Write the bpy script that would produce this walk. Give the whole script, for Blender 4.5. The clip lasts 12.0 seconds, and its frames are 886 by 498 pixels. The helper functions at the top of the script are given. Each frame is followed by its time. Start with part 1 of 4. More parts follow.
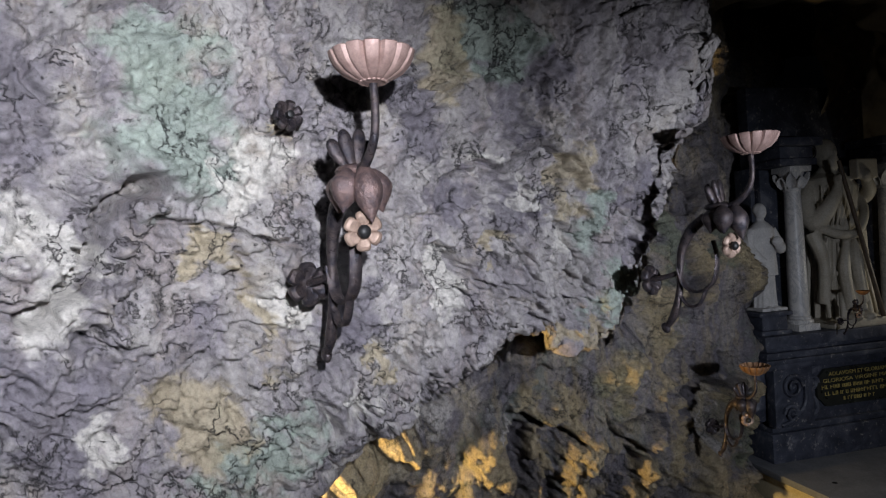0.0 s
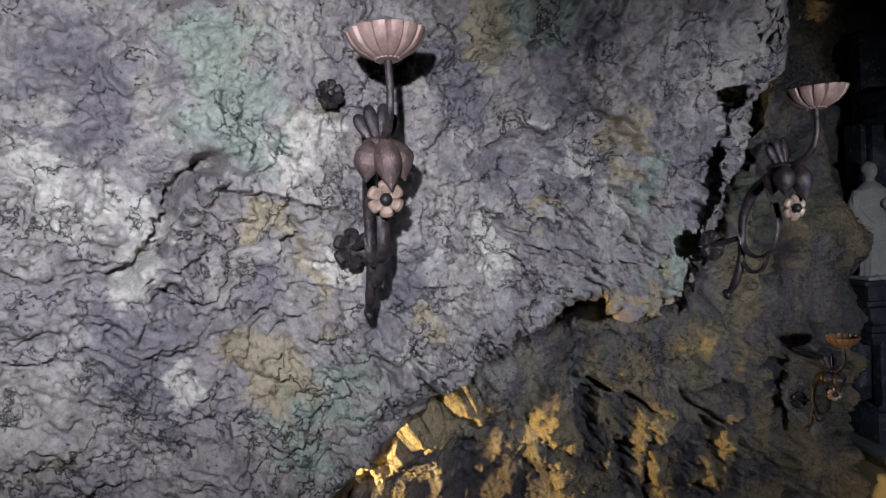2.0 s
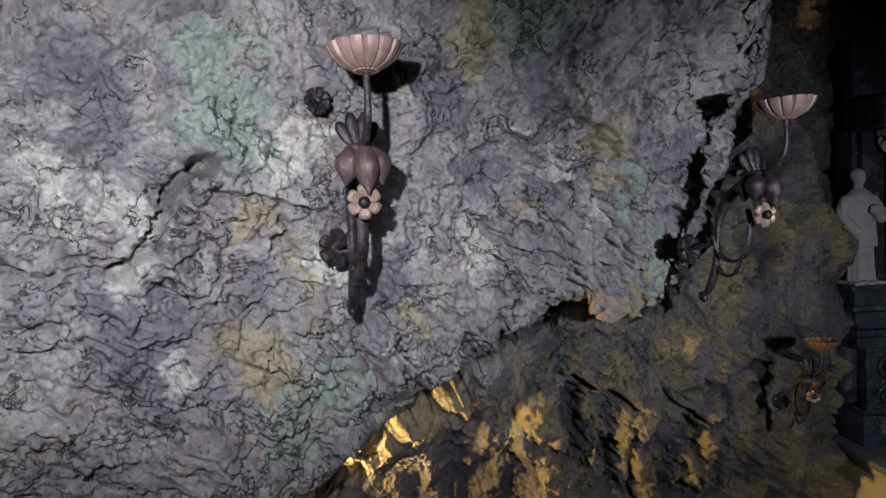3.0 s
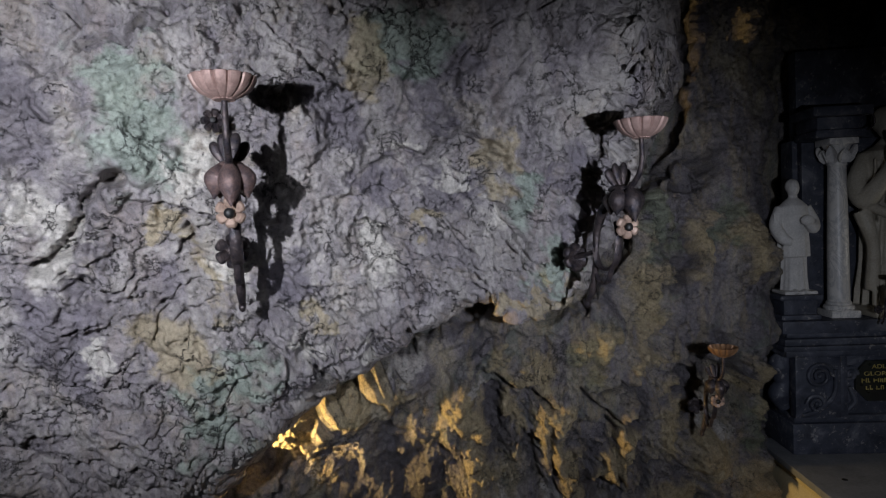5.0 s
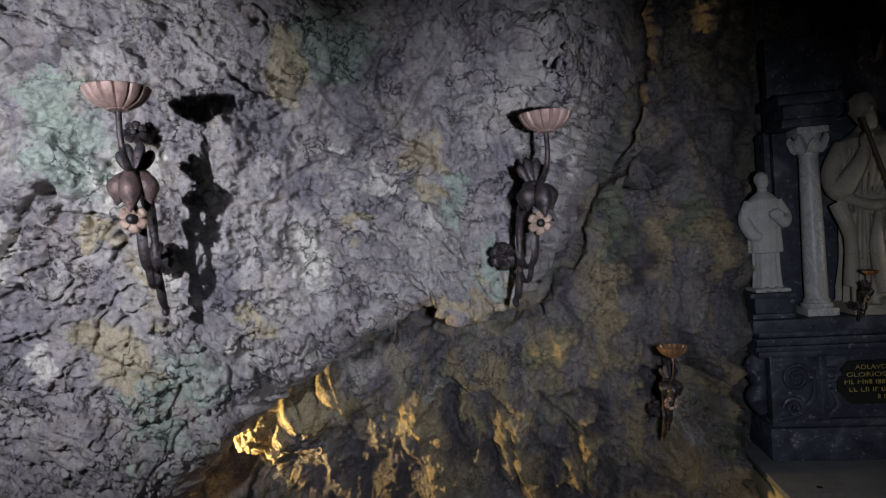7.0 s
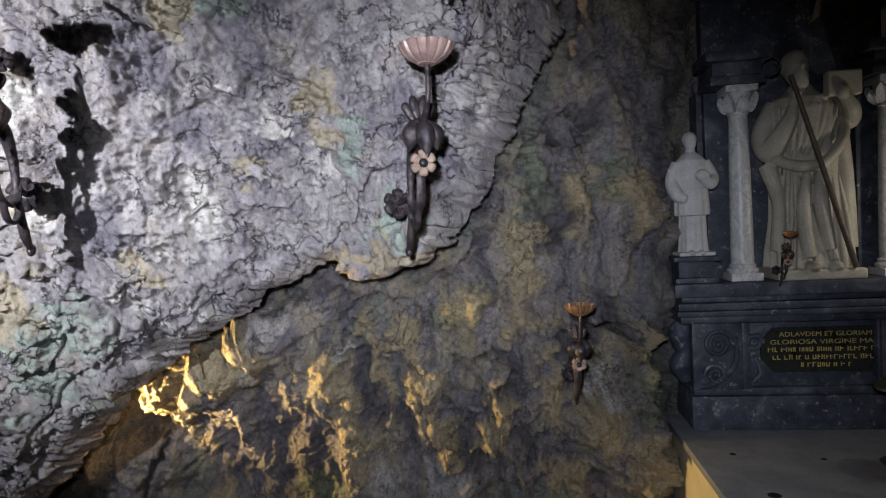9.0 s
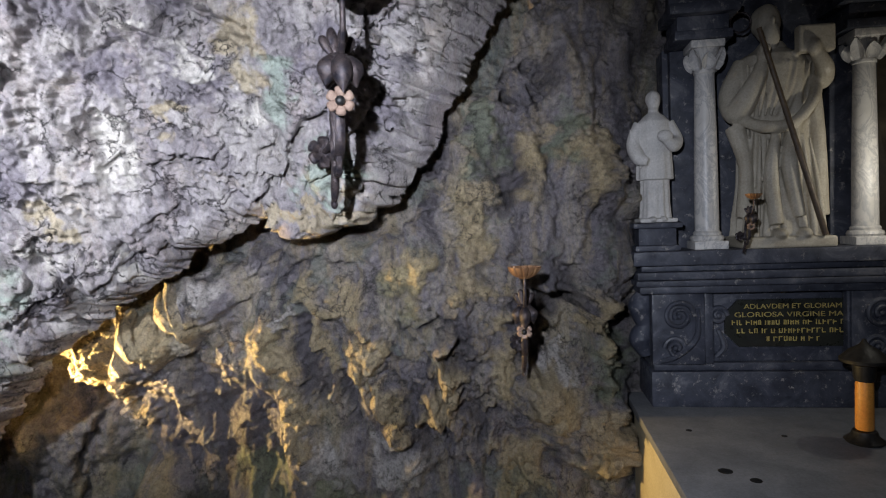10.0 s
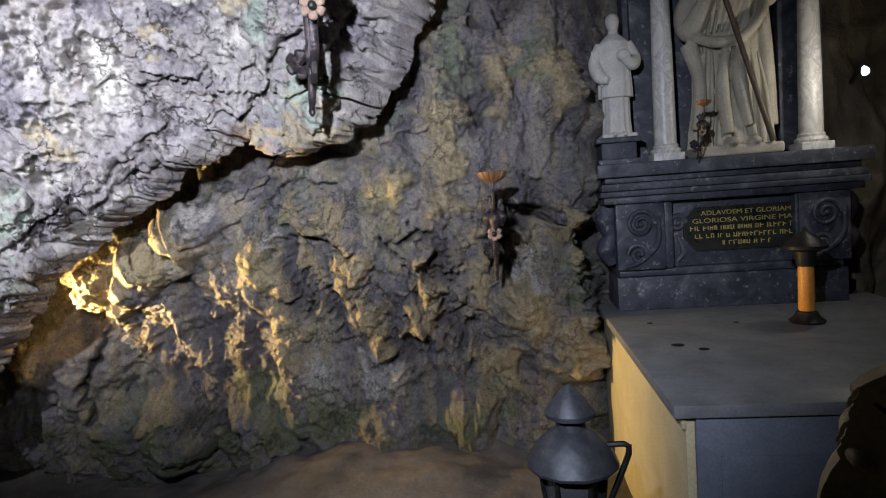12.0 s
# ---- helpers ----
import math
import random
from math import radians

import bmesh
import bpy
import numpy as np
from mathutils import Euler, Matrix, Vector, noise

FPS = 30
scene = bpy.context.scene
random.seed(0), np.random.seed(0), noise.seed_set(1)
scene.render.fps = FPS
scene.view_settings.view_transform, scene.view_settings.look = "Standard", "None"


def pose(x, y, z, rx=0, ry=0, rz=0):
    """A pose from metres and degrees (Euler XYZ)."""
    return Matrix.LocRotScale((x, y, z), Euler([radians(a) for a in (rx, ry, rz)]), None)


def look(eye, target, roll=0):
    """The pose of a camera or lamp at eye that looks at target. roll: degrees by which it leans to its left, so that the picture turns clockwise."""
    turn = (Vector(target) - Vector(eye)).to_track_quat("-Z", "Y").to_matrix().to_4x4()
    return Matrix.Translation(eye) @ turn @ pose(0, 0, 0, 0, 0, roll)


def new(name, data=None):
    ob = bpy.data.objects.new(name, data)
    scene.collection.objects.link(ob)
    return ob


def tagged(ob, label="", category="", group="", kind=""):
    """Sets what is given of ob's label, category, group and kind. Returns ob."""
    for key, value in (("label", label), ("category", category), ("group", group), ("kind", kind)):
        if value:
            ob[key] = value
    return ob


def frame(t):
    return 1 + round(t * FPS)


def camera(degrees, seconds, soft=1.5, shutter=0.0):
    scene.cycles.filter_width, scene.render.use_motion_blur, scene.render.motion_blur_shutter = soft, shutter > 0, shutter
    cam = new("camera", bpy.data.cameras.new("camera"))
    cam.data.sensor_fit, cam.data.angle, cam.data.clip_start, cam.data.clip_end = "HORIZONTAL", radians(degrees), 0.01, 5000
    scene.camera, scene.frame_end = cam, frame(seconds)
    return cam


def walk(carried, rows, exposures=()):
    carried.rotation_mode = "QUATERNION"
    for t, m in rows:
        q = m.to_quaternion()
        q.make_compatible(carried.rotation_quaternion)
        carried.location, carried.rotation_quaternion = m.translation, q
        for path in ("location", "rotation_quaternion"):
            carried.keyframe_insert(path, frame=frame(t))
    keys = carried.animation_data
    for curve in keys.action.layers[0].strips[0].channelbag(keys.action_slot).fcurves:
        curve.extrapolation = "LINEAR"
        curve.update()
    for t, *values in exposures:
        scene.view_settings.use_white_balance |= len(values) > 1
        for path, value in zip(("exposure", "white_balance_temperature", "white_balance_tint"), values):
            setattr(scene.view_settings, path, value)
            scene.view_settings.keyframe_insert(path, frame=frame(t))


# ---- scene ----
cam = camera(71.4, 12.0, soft=1.15)
PATH = [
    (0.0, 0.167, -0.833, 2.456, 89.86, 3.4, 2.35),
    (0.5, 0.185, -0.784, 2.413, 90.27, 3.49, 3.96),
    (1.0, 0.263, -0.733, 2.373, 90.58, 4.17, 7.23),
    (1.5, 0.354, -0.798, 2.387, 89.3, 4.24, 10.65),
    (2.0, 0.484, -0.902, 2.427, 87.67, 4.0, 13.64),
    (2.5, 0.542, -0.925, 2.425, 87.71, 3.79, 14.28),
    (4.3, 1.061, -1.145, 2.474, 86.67, 1.85, 17.09),
    (4.5, 1.138, -1.127, 2.465, 86.64, 2.15, 17.15),
    (5.0, 1.376, -1.001, 2.445, 87.55, 2.4, 19.48),
    (5.5, 1.578, -0.9, 2.43, 87.89, 2.55, 21.86),
    (6.0, 1.738, -0.827, 2.399, 88.59, 3.22, 23.01),
    (6.5, 1.82, -0.8, 2.381, 88.85, 3.71, 23.6),
    (8.3, 2.145, -0.66, 2.272, 89.1, 4.07, 25.07),
    (8.5, 2.152, -0.618, 2.254, 88.54, 3.49, 24.31),
    (9.0, 2.275, -0.484, 2.137, 87.98, 2.81, 23.52),
    (9.5, 2.39, -0.274, 2.035, 87.46, 2.13, 22.91),
    (10.0, 2.463, -0.187, 1.946, 87.44, 2.11, 23.57),
    (10.5, 2.514, -0.184, 1.898, 86.99, 1.27, 25.18),
    (11.0, 2.577, -0.212, 1.834, 85.92, 1.14, 26.71),
    (11.5, 2.615, -0.273, 1.72, 85.69, 1.76, 25.72),
    (12.0, 2.623, -0.389, 1.592, 85.64, 4.03, 22.69),
]
walk(cam, [(t, pose(x, y, z, rx, ry, rz)) for t, x, y, z, rx, ry, rz in PATH],
     exposures=[(0, -0.55), (1.5, -0.7), (2.7, -1.0), (5, -0.95), (6.7, -0.85), (8.5, -0.4), (9.5, 0.35), (11, 0.5), (12, 0.6)])

# ---- world and lamps ----
world = bpy.data.worlds.new("cave_dark")
world.use_nodes = True
scene.world = world
world.node_tree.nodes["Background"].inputs["Color"].default_value = (0.35, 0.4, 0.5, 1)
world.node_tree.nodes["Background"].inputs["Strength"].default_value = 0.001


def lamp(name, kind, eye, target, energy, color, radius, angle=60.0, blend=0.6):
    data = bpy.data.lights.new(name, kind)
    data.energy, data.color, data.shadow_soft_size = energy, color, radius
    if kind == "SPOT":
        data.spot_size, data.spot_blend = radians(angle), blend
    ob = new(name, data)
    ob.matrix_world = look(eye, target)
    return ob


# the visitor's torch, at three places along the walk
lamp("torch_first", "SPOT", (0.4, -1.0, 2.72), (-0.92, 1.1, 2.6), 640, (0.87, 0.9, 1.0), 0.02, 74, 0.9)
lamp("torch_second", "SPOT", (2.15, -0.5, 2.35), (0.82, 2.2, 2.35), 320, (0.86, 0.89, 1.0), 0.02, 56, 1.0)
lamp("torch_third", "SPOT", (2.25, -0.7, 2.3), (1.05, 2.77, 1.35), 285, (0.83, 0.89, 1.04), 0.02, 80, 1.0)
# warm spotlight under the ledge and the bare lamp beside the altar
lamp("warm_lamp", "SPOT", (-1.26, 1.84, 0.98), (0.6, 2.5, 1.45), 420, (1.0, 0.68, 0.27), 0.05, 96, 1.0)
lamp("altar_lamp", "POINT", (3.4, 3.38, 2.11), (3, 3, 1), 4, (1.0, 0.94, 0.8), 0.02)

# ---- materials ----
class Mat:
    """A node material: nodes by type, linked by hand."""

    def __init__(self, name, rough=0.7, metal=0.0, spec=0.4):
        self.m = bpy.data.materials.new(name)
        self.m.use_nodes = True
        self.t = self.m.node_tree
        self.b = self.t.nodes["Principled BSDF"]
        self.b.inputs["Roughness"].default_value = rough
        self.b.inputs["Metallic"].default_value = metal
        self.b.inputs["Specular IOR Level"].default_value = spec
        self.co = self.t.nodes.new("ShaderNodeTexCoord").outputs["Object"]

    def put(self, out, socket):
        self.t.links.new(out, socket)

    def scaled(self, sx, sy, sz):
        n = self.t.nodes.new("ShaderNodeMapping")
        n.inputs["Scale"].default_value = (sx, sy, sz)
        self.put(self.co, n.inputs["Vector"])
        return n.outputs["Vector"]

    def noise(self, scale, detail=6.0, rough=0.6, co=None, warp=0.0):
        n = self.t.nodes.new("ShaderNodeTexNoise")
        n.inputs["Scale"].default_value, n.inputs["Detail"].default_value = scale, detail
        n.inputs["Roughness"].default_value, n.inputs["Distortion"].default_value = rough, warp
        self.put(co or self.co, n.inputs["Vector"])
        return n.outputs["Fac"]

    def cells(self, scale, feature="F1", co=None):
        n = self.t.nodes.new("ShaderNodeTexVoronoi")
        n.feature = feature
        n.inputs["Scale"].default_value = scale
        self.put(co or self.co, n.inputs["Vector"])
        return n.outputs["Distance"]

    def ramp(self, fac, *stops):
        n = self.t.nodes.new("ShaderNodeValToRGB")
        e = n.color_ramp.elements
        while len(e) < len(stops):
            e.new(0.5)
        for k, (p, c) in zip(e, stops):
            k.position, k.color = p, (*c, 1) if isinstance(c, tuple) else (c, c, c, 1)
        self.put(fac, n.inputs["Fac"])
        return n.outputs["Color"]

    def mix(self, fac, a, b, blend="MIX"):
        n = self.t.nodes.new("ShaderNodeMix")
        n.data_type, n.blend_type = "RGBA", blend
        for s, v in ((n.inputs[0], fac), (n.inputs[6], a), (n.inputs[7], b)):
            if isinstance(v, tuple):
                s.default_value = (*v, 1)
            elif isinstance(v, (int, float)):
                s.default_value = v
            else:
                self.put(v, s)
        return n.outputs[2]

    def warped(self, scale, amount, stretch=(1, 1, 1)):
        """Coordinates shaken by noise, to break up cells."""
        n = self.t.nodes.new("ShaderNodeTexNoise")
        n.inputs["Scale"].default_value, n.inputs["Detail"].default_value, n.inputs["Roughness"].default_value = scale, 5, 0.65
        base = self.scaled(*stretch)
        self.put(base, n.inputs["Vector"])
        v = self.t.nodes.new("ShaderNodeVectorMath")
        v.operation = "MULTIPLY_ADD"
        v.inputs[1].default_value = (amount, amount, amount)
        self.put(n.outputs["Color"], v.inputs[0])
        self.put(base, v.inputs[2])
        return v.outputs[0]

    def fissured(self, c, dark):
        """Dirt held in hairline cracks and pits; returns the colour and a height for relief."""
        wide = self.ramp(self.cells(5.0, "DISTANCE_TO_EDGE", self.warped(4.5, 0.32)), (0.0, 0.0), (0.028, 1.0))
        thin = self.ramp(self.cells(13.0, "DISTANCE_TO_EDGE", self.warped(9.0, 0.2)), (0.0, 0.0), (0.05, 1.0))
        where = self.ramp(self.noise(3.3, 5, 0.6), (0.49, 0.0), (0.55, 1.0))
        where2 = self.ramp(self.noise(4.4, 5, 0.6, self.scaled(1.3, 0.8, 1.1)), (0.56, 0.0), (0.63, 1.0))
        pits = self.ramp(self.noise(34, 6, 0.65), (0.31, 0.1), (0.37, 1.0))
        h = self.mix(where, (1, 1, 1), wide)
        h = self.mix(1.0, h, self.mix(where2, (1, 1, 1), thin), "MULTIPLY")
        h = self.mix(1.0, h, pits, "MULTIPLY")
        return self.mix(h, self.mix(0.82, c, dark), c), h

    def stain(self, name, low=0.0, high=1.0):
        """A stain, deposit or painted light or shade laid out on the rock, its rim broken by grain."""
        n = self.t.nodes.new("ShaderNodeAttribute")
        n.attribute_name = name
        broken = self.mix(0.9, n.outputs["Fac"], self.noise(15, 9, 0.78), "OVERLAY")
        return self.ramp(broken, (0.15, low), (0.7, high))

    def random(self):
        return self.t.nodes.new("ShaderNodeObjectInfo").outputs["Random"]

    def color(self, out):
        if isinstance(out, tuple):
            self.b.inputs["Base Color"].default_value = (*out, 1)
        else:
            self.put(out, self.b.inputs["Base Color"])
        return self

    def rough(self, out):
        self.put(out, self.b.inputs["Roughness"])
        return self

    def bump(self, *layers):
        last = None
        for fac, strength, distance in layers:
            n = self.t.nodes.new("ShaderNodeBump")
            n.inputs["Strength"].default_value, n.inputs["Distance"].default_value = strength, distance
            self.put(fac, n.inputs["Height"])
            if last:
                self.put(last, n.inputs["Normal"])
            last = n.outputs["Normal"]
        self.put(last, self.b.inputs["Normal"])
        return self


def rock_upper():
    m = Mat("grey_limestone", spec=0.3)
    tall = m.scaled(1.5, 1.5, 0.75)
    c = m.ramp(m.noise(2.6, 10, 0.72, tall, 0.5), (0.34, (0.2, 0.182, 0.2)), (0.45, (0.315, 0.292, 0.305)), (0.54, (0.4, 0.375, 0.37)), (0.66, (0.48, 0.452, 0.43)))
    c = m.mix(m.ramp(m.noise(3.0, 8, 0.7, None, 0.5), (0.54, 0.0), (0.64, 0.45)), c, (0.42, 0.36, 0.27))
    c = m.mix(m.ramp(m.noise(3.4, 8, 0.7, tall, 0.5), (0.54, 0.0), (0.64, 0.5)), c, (0.235, 0.21, 0.255))
    c = m.mix(m.ramp(m.noise(2.2, 8, 0.7, m.scaled(3, 3, 0.5), 0.3), (0.52, 0.0), (0.62, 0.45)), c, (0.36, 0.305, 0.285))
    # shade of the hollows painted in along with darker patches
    c = m.mix(m.stain("dark_shade", 0.0, 0.7), c, (0.17, 0.155, 0.19))
    c = m.mix(m.stain("green_algae", 0.0, 0.75), c, (0.34, 0.41, 0.35))
    # ochre patches, plus the lamp's yellow along the ledge painted in
    c = m.mix(m.stain("tan_rust_glow", 0.0, 0.6), c, (0.46, 0.38, 0.22))
    c = m.mix(m.stain("pale_crust", 0.0, 0.8), c, (0.68, 0.65, 0.6))
    c = m.mix(0.7, c, m.ramp(m.noise(40, 10, 0.78), (0.34, 0.3), (0.45, 0.93), (0.62, 1.35)), "MULTIPLY")
    c = m.mix(0.6, c, m.ramp(m.noise(9, 8, 0.72, None, 0.6), (0.36, 0.65), (0.5, 0.97), (0.62, 1.15)), "MULTIPLY")
    c, h = m.fissured(c, (0.035, 0.032, 0.036))
    m.color(c)
    m.rough(m.ramp(m.noise(7, 5), (0.35, 0.5), (0.65, 0.92)))
    m.bump((h, 1.0, 0.025), (m.noise(13, 10, 0.72), 0.5, 0.045), (m.noise(45, 8, 0.75), 0.6, 0.016), (m.noise(120, 5, 0.75), 0.7, 0.006))
    return m.m


def rock_lower():
    m = Mat("ochre_flowstone", spec=0.45)
    tall = m.scaled(1.7, 1.7, 0.6)
    c = m.ramp(m.noise(2.2, 9, 0.66, tall, 0.5), (0.36, (0.11, 0.102, 0.12)), (0.47, (0.2, 0.182, 0.2)), (0.55, (0.27, 0.243, 0.225)), (0.63, (0.38, 0.33, 0.25)))
    c = m.mix(m.ramp(m.noise(1.6, 7, 0.64, None, 0.9), (0.55, 0.0), (0.62, 0.5)), c, (0.16, 0.195, 0.15))
    c = m.mix(m.ramp(m.noise(3.0, 7, 0.64, m.scaled(3.2, 3.2, 0.35), 0.3), (0.52, 0.0), (0.6, 0.5)), c, (0.33, 0.265, 0.16))
    c = m.mix(m.ramp(m.noise(9, 8, 0.72, None, 0.4), (0.53, 0.0), (0.62, 0.45)), c, (0.28, 0.245, 0.205))
    # furrow, niche and pocket shade put into the colour here
    c = m.mix(m.stain("dark_shade", 0.0, 0.8), c, (0.085, 0.077, 0.088))
    c = m.mix(m.stain("green_algae", 0.0, 0.65), c, (0.17, 0.2, 0.125))
    # ochre deposit colour, with warm lamplight on the tongues painted in
    c = m.mix(m.stain("tan_rust_glow", 0.0, 0.7), c, (0.45, 0.36, 0.205))
    c = m.mix(m.stain("pale_crust", 0.0, 0.85), c, (0.5, 0.47, 0.45))
    # moss keeps to the damp foot of the wall
    low = m.t.nodes.new("ShaderNodeSeparateXYZ")
    m.put(m.co, low.inputs[0])
    damp = m.mix(1.0, m.ramp(low.outputs["Z"], (0.2, 1.0), (0.6, 0.0)), m.ramp(m.noise(3.5, 7, 0.66), (0.45, 0.0), (0.58, 0.7)), "MULTIPLY")
    c = m.mix(damp, c, (0.15, 0.16, 0.075))
    c = m.mix(0.75, c, m.ramp(m.noise(50, 9, 0.78), (0.36, 0.3), (0.47, 0.95), (0.62, 1.4)), "MULTIPLY")
    c = m.mix(0.5, c, m.ramp(m.noise(130, 6, 0.75), (0.36, 0.45), (0.5, 1.0), (0.64, 1.3)), "MULTIPLY")
    c, h = m.fissured(c, (0.025, 0.022, 0.022))
    m.color(c)
    m.rough(m.ramp(m.noise(6, 5), (0.35, 0.36), (0.65, 0.85)))
    m.bump((h, 0.9, 0.025), (m.noise(11, 9, 0.74, m.scaled(1.3, 1.3, 0.7)), 0.7, 0.06), (m.noise(48, 8, 0.78), 1.0, 0.022), (m.noise(130, 5, 0.7), 0.8, 0.007), (m.cells(28), 0.3, 0.012))
    return m.m


def rock_far():
    m = Mat("dark_cave_rock", spec=0.3)
    c = m.ramp(m.noise(2.2, 8, 0.65), (0.3, (0.06, 0.055, 0.055)), (0.6, (0.16, 0.13, 0.09)), (0.8, (0.25, 0.19, 0.1)))
    m.color(c)
    m.bump((m.noise(9, 8, 0.7), 0.6, 0.06), (m.noise(50, 5, 0.7), 0.4, 0.012))
    return m.m


def plain(name, a, b, scale=12, rough=0.6, metal=0.0, bump=0.2, dist=0.004, spec=0.4, fine=90):
    """A surface that wanders between two colours, with fine grain."""
    m = Mat(name, rough, metal, spec)
    c = m.ramp(m.noise(scale, 7, 0.65, None, 0.4), (0.32, a), (0.68, b))
    m.color(m.mix(0.5, c, m.ramp(m.noise(fine, 4, 0.7), (0.3, 0.55), (0.7, 1.2)), "MULTIPLY"))
    m.rough(m.ramp(m.noise(scale * 1.7, 5), (0.3, max(rough - 0.15, 0.08)), (0.7, min(rough + 0.15, 1.0))))
    m.bump((m.noise(fine, 5, 0.7), bump, dist))
    return m.m


def marble():
    m = Mat("white_veined_marble", 0.4, spec=0.45)
    vein = m.ramp(m.noise(9, 9, 0.7, m.scaled(1, 1, 0.6), 1.6), (0.44, 0.0), (0.5, 0.8), (0.56, 0.0))
    c = m.ramp(m.noise(6, 5), (0.3, (0.5, 0.48, 0.45)), (0.7, (0.66, 0.64, 0.61)))
    m.color(m.mix(vein, c, (0.33, 0.33, 0.34)))
    m.bump((m.noise(80, 5), 0.12, 0.003))
    return m.m


def black_marble():
    m = Mat("black_stone", 0.5, spec=0.45)
    c = m.ramp(m.noise(7, 8, 0.7, None, 0.6), (0.35, (0.018, 0.021, 0.032)), (0.55, (0.048, 0.053, 0.073)), (0.7, (0.13, 0.132, 0.15)))
    c = m.mix(m.ramp(m.noise(24, 7, 0.75), (0.58, 0.0), (0.66, 0.7)), c, (0.33, 0.31, 0.29))
    m.color(c)
    m.rough(m.ramp(m.noise(15, 5), (0.3, 0.35), (0.7, 0.75)))
    m.bump((m.noise(60, 6, 0.7), 0.3, 0.005))
    return m.m


M_UP, M_LOW, M_FAR = rock_upper(), rock_lower(), rock_far()
M_MARBLE, M_BLACK = marble(), black_marble()
M_COPPER = plain("dusty_copper", (0.24, 0.155, 0.135), (0.38, 0.265, 0.235), 16, 0.55, 0.3, 0.35)
M_COPPER_OLD = plain("tarnished_copper", (0.16, 0.085, 0.05), (0.34, 0.19, 0.09), 18, 0.5, 0.45, 0.25)
M_FLOWER = plain("tan_copper", (0.24, 0.165, 0.13), (0.37, 0.27, 0.215), 20, 0.5, 0.25, 0.25)
M_IRON = plain("rusty_iron", (0.014, 0.016, 0.026), (0.1, 0.078, 0.075), 32, 0.36, 0.55, 0.8, 0.005, fine=75)
M_IRON_BROWN = plain("brown_patina_iron", (0.05, 0.04, 0.048), (0.2, 0.13, 0.115), 34, 0.45, 0.4, 0.8, 0.006, fine=70)
M_STATUE = plain("grey_white_statue_stone", (0.42, 0.41, 0.4), (0.6, 0.58, 0.55), 7, 0.6, 0, 0.2)
M_STATUE_TAN = plain("weathered_statue_stone", (0.33, 0.29, 0.22), (0.5, 0.46, 0.38), 5, 0.6, 0, 0.25)
M_GILT = plain("worn_gilding", (0.3, 0.2, 0.06), (0.5, 0.36, 0.12), 20, 0.4, 0.5, 0.2)
M_SLAB = plain("grey_stone_slab", (0.15, 0.157, 0.172), (0.23, 0.237, 0.253), 5, 0.55, 0, 0.15)
M_CREAM = plain("cream_limewash", (0.5, 0.43, 0.27), (0.62, 0.55, 0.37), 4, 0.75, 0, 0.2)
M_BLUE = plain("blue_grey_painted_panel", (0.11, 0.13, 0.18), (0.19, 0.215, 0.27), 4, 0.6, 0, 0.2)
M_LEAD = plain("dull_dark_tin", (0.05, 0.055, 0.07), (0.12, 0.125, 0.145), 12, 0.45, 0.5, 0.25)
M_BLACKMETAL = plain("black_metal", (0.012, 0.012, 0.013), (0.03, 0.03, 0.03), 20, 0.45, 0.4, 0.2)
M_CANDLE = plain("orange_wax", (0.5, 0.2, 0.035), (0.65, 0.3, 0.06), 9, 0.45, 0, 0.1)
M_PLAQUE = plain("dark_plaque", (0.012, 0.013, 0.012), (0.03, 0.032, 0.026), 8, 0.35, 0, 0.1)
M_LETTER = plain("gold_lettering", (0.5, 0.38, 0.1), (0.68, 0.55, 0.2), 40, 0.4, 0.3, 0.1)
M_WOOD = plain("dark_staff_wood", (0.05, 0.035, 0.025), (0.12, 0.085, 0.055), 16, 0.5, 0, 0.3)
M_FLOOR = plain("trodden_stone_floor", (0.08, 0.072, 0.068), (0.18, 0.16, 0.15), 3, 0.7, 0, 0.5, 0.01, fine=40)
M_GLASS = plain("smoky_lantern_glass", (0.05, 0.055, 0.06), (0.09, 0.095, 0.1), 10, 0.15, 0, 0.05)

# ---- numbers for rock ----
def lattice(x, z, seed):
    """Smooth gradient noise on a plane, about -0.7 to 0.7."""
    xi, zi = np.floor(x).astype(np.int64), np.floor(z).astype(np.int64)
    fx, fz = x - xi, z - zi

    def corner(dx, dz):
        h = ((xi + dx) * 374761393 + (zi + dz) * 668265263 + seed * 974711) & 0x7FFFFFFF
        h = ((h ^ (h >> 13)) * 1274126177) & 0x7FFFFFFF
        a = ((h ^ (h >> 16)) & 0xFFFF) / 65536.0 * 2 * np.pi
        return np.cos(a) * (fx - dx) + np.sin(a) * (fz - dz)

    ux, uz = fx * fx * fx * (fx * (fx * 6 - 15) + 10), fz * fz * fz * (fz * (fz * 6 - 15) + 10)
    low = corner(0, 0) * (1 - ux) + corner(1, 0) * ux
    high = corner(0, 1) * (1 - ux) + corner(1, 1) * ux
    return low * (1 - uz) + high * uz


def fbm(x, z, scale, seed, octaves=4, gain=0.5):
    out, amp = 0, 1.0
    for k in range(octaves):
        out = out + amp * lattice(x * scale + 17.3 * k, z * scale - 9.1 * k, seed + k)
        scale, amp = scale * 2.03, amp * gain
    return out


def ease(a, b, v):
    u = np.clip((v - a) / (b - a), 0, 1)
    return u * u * (3 - 2 * u)


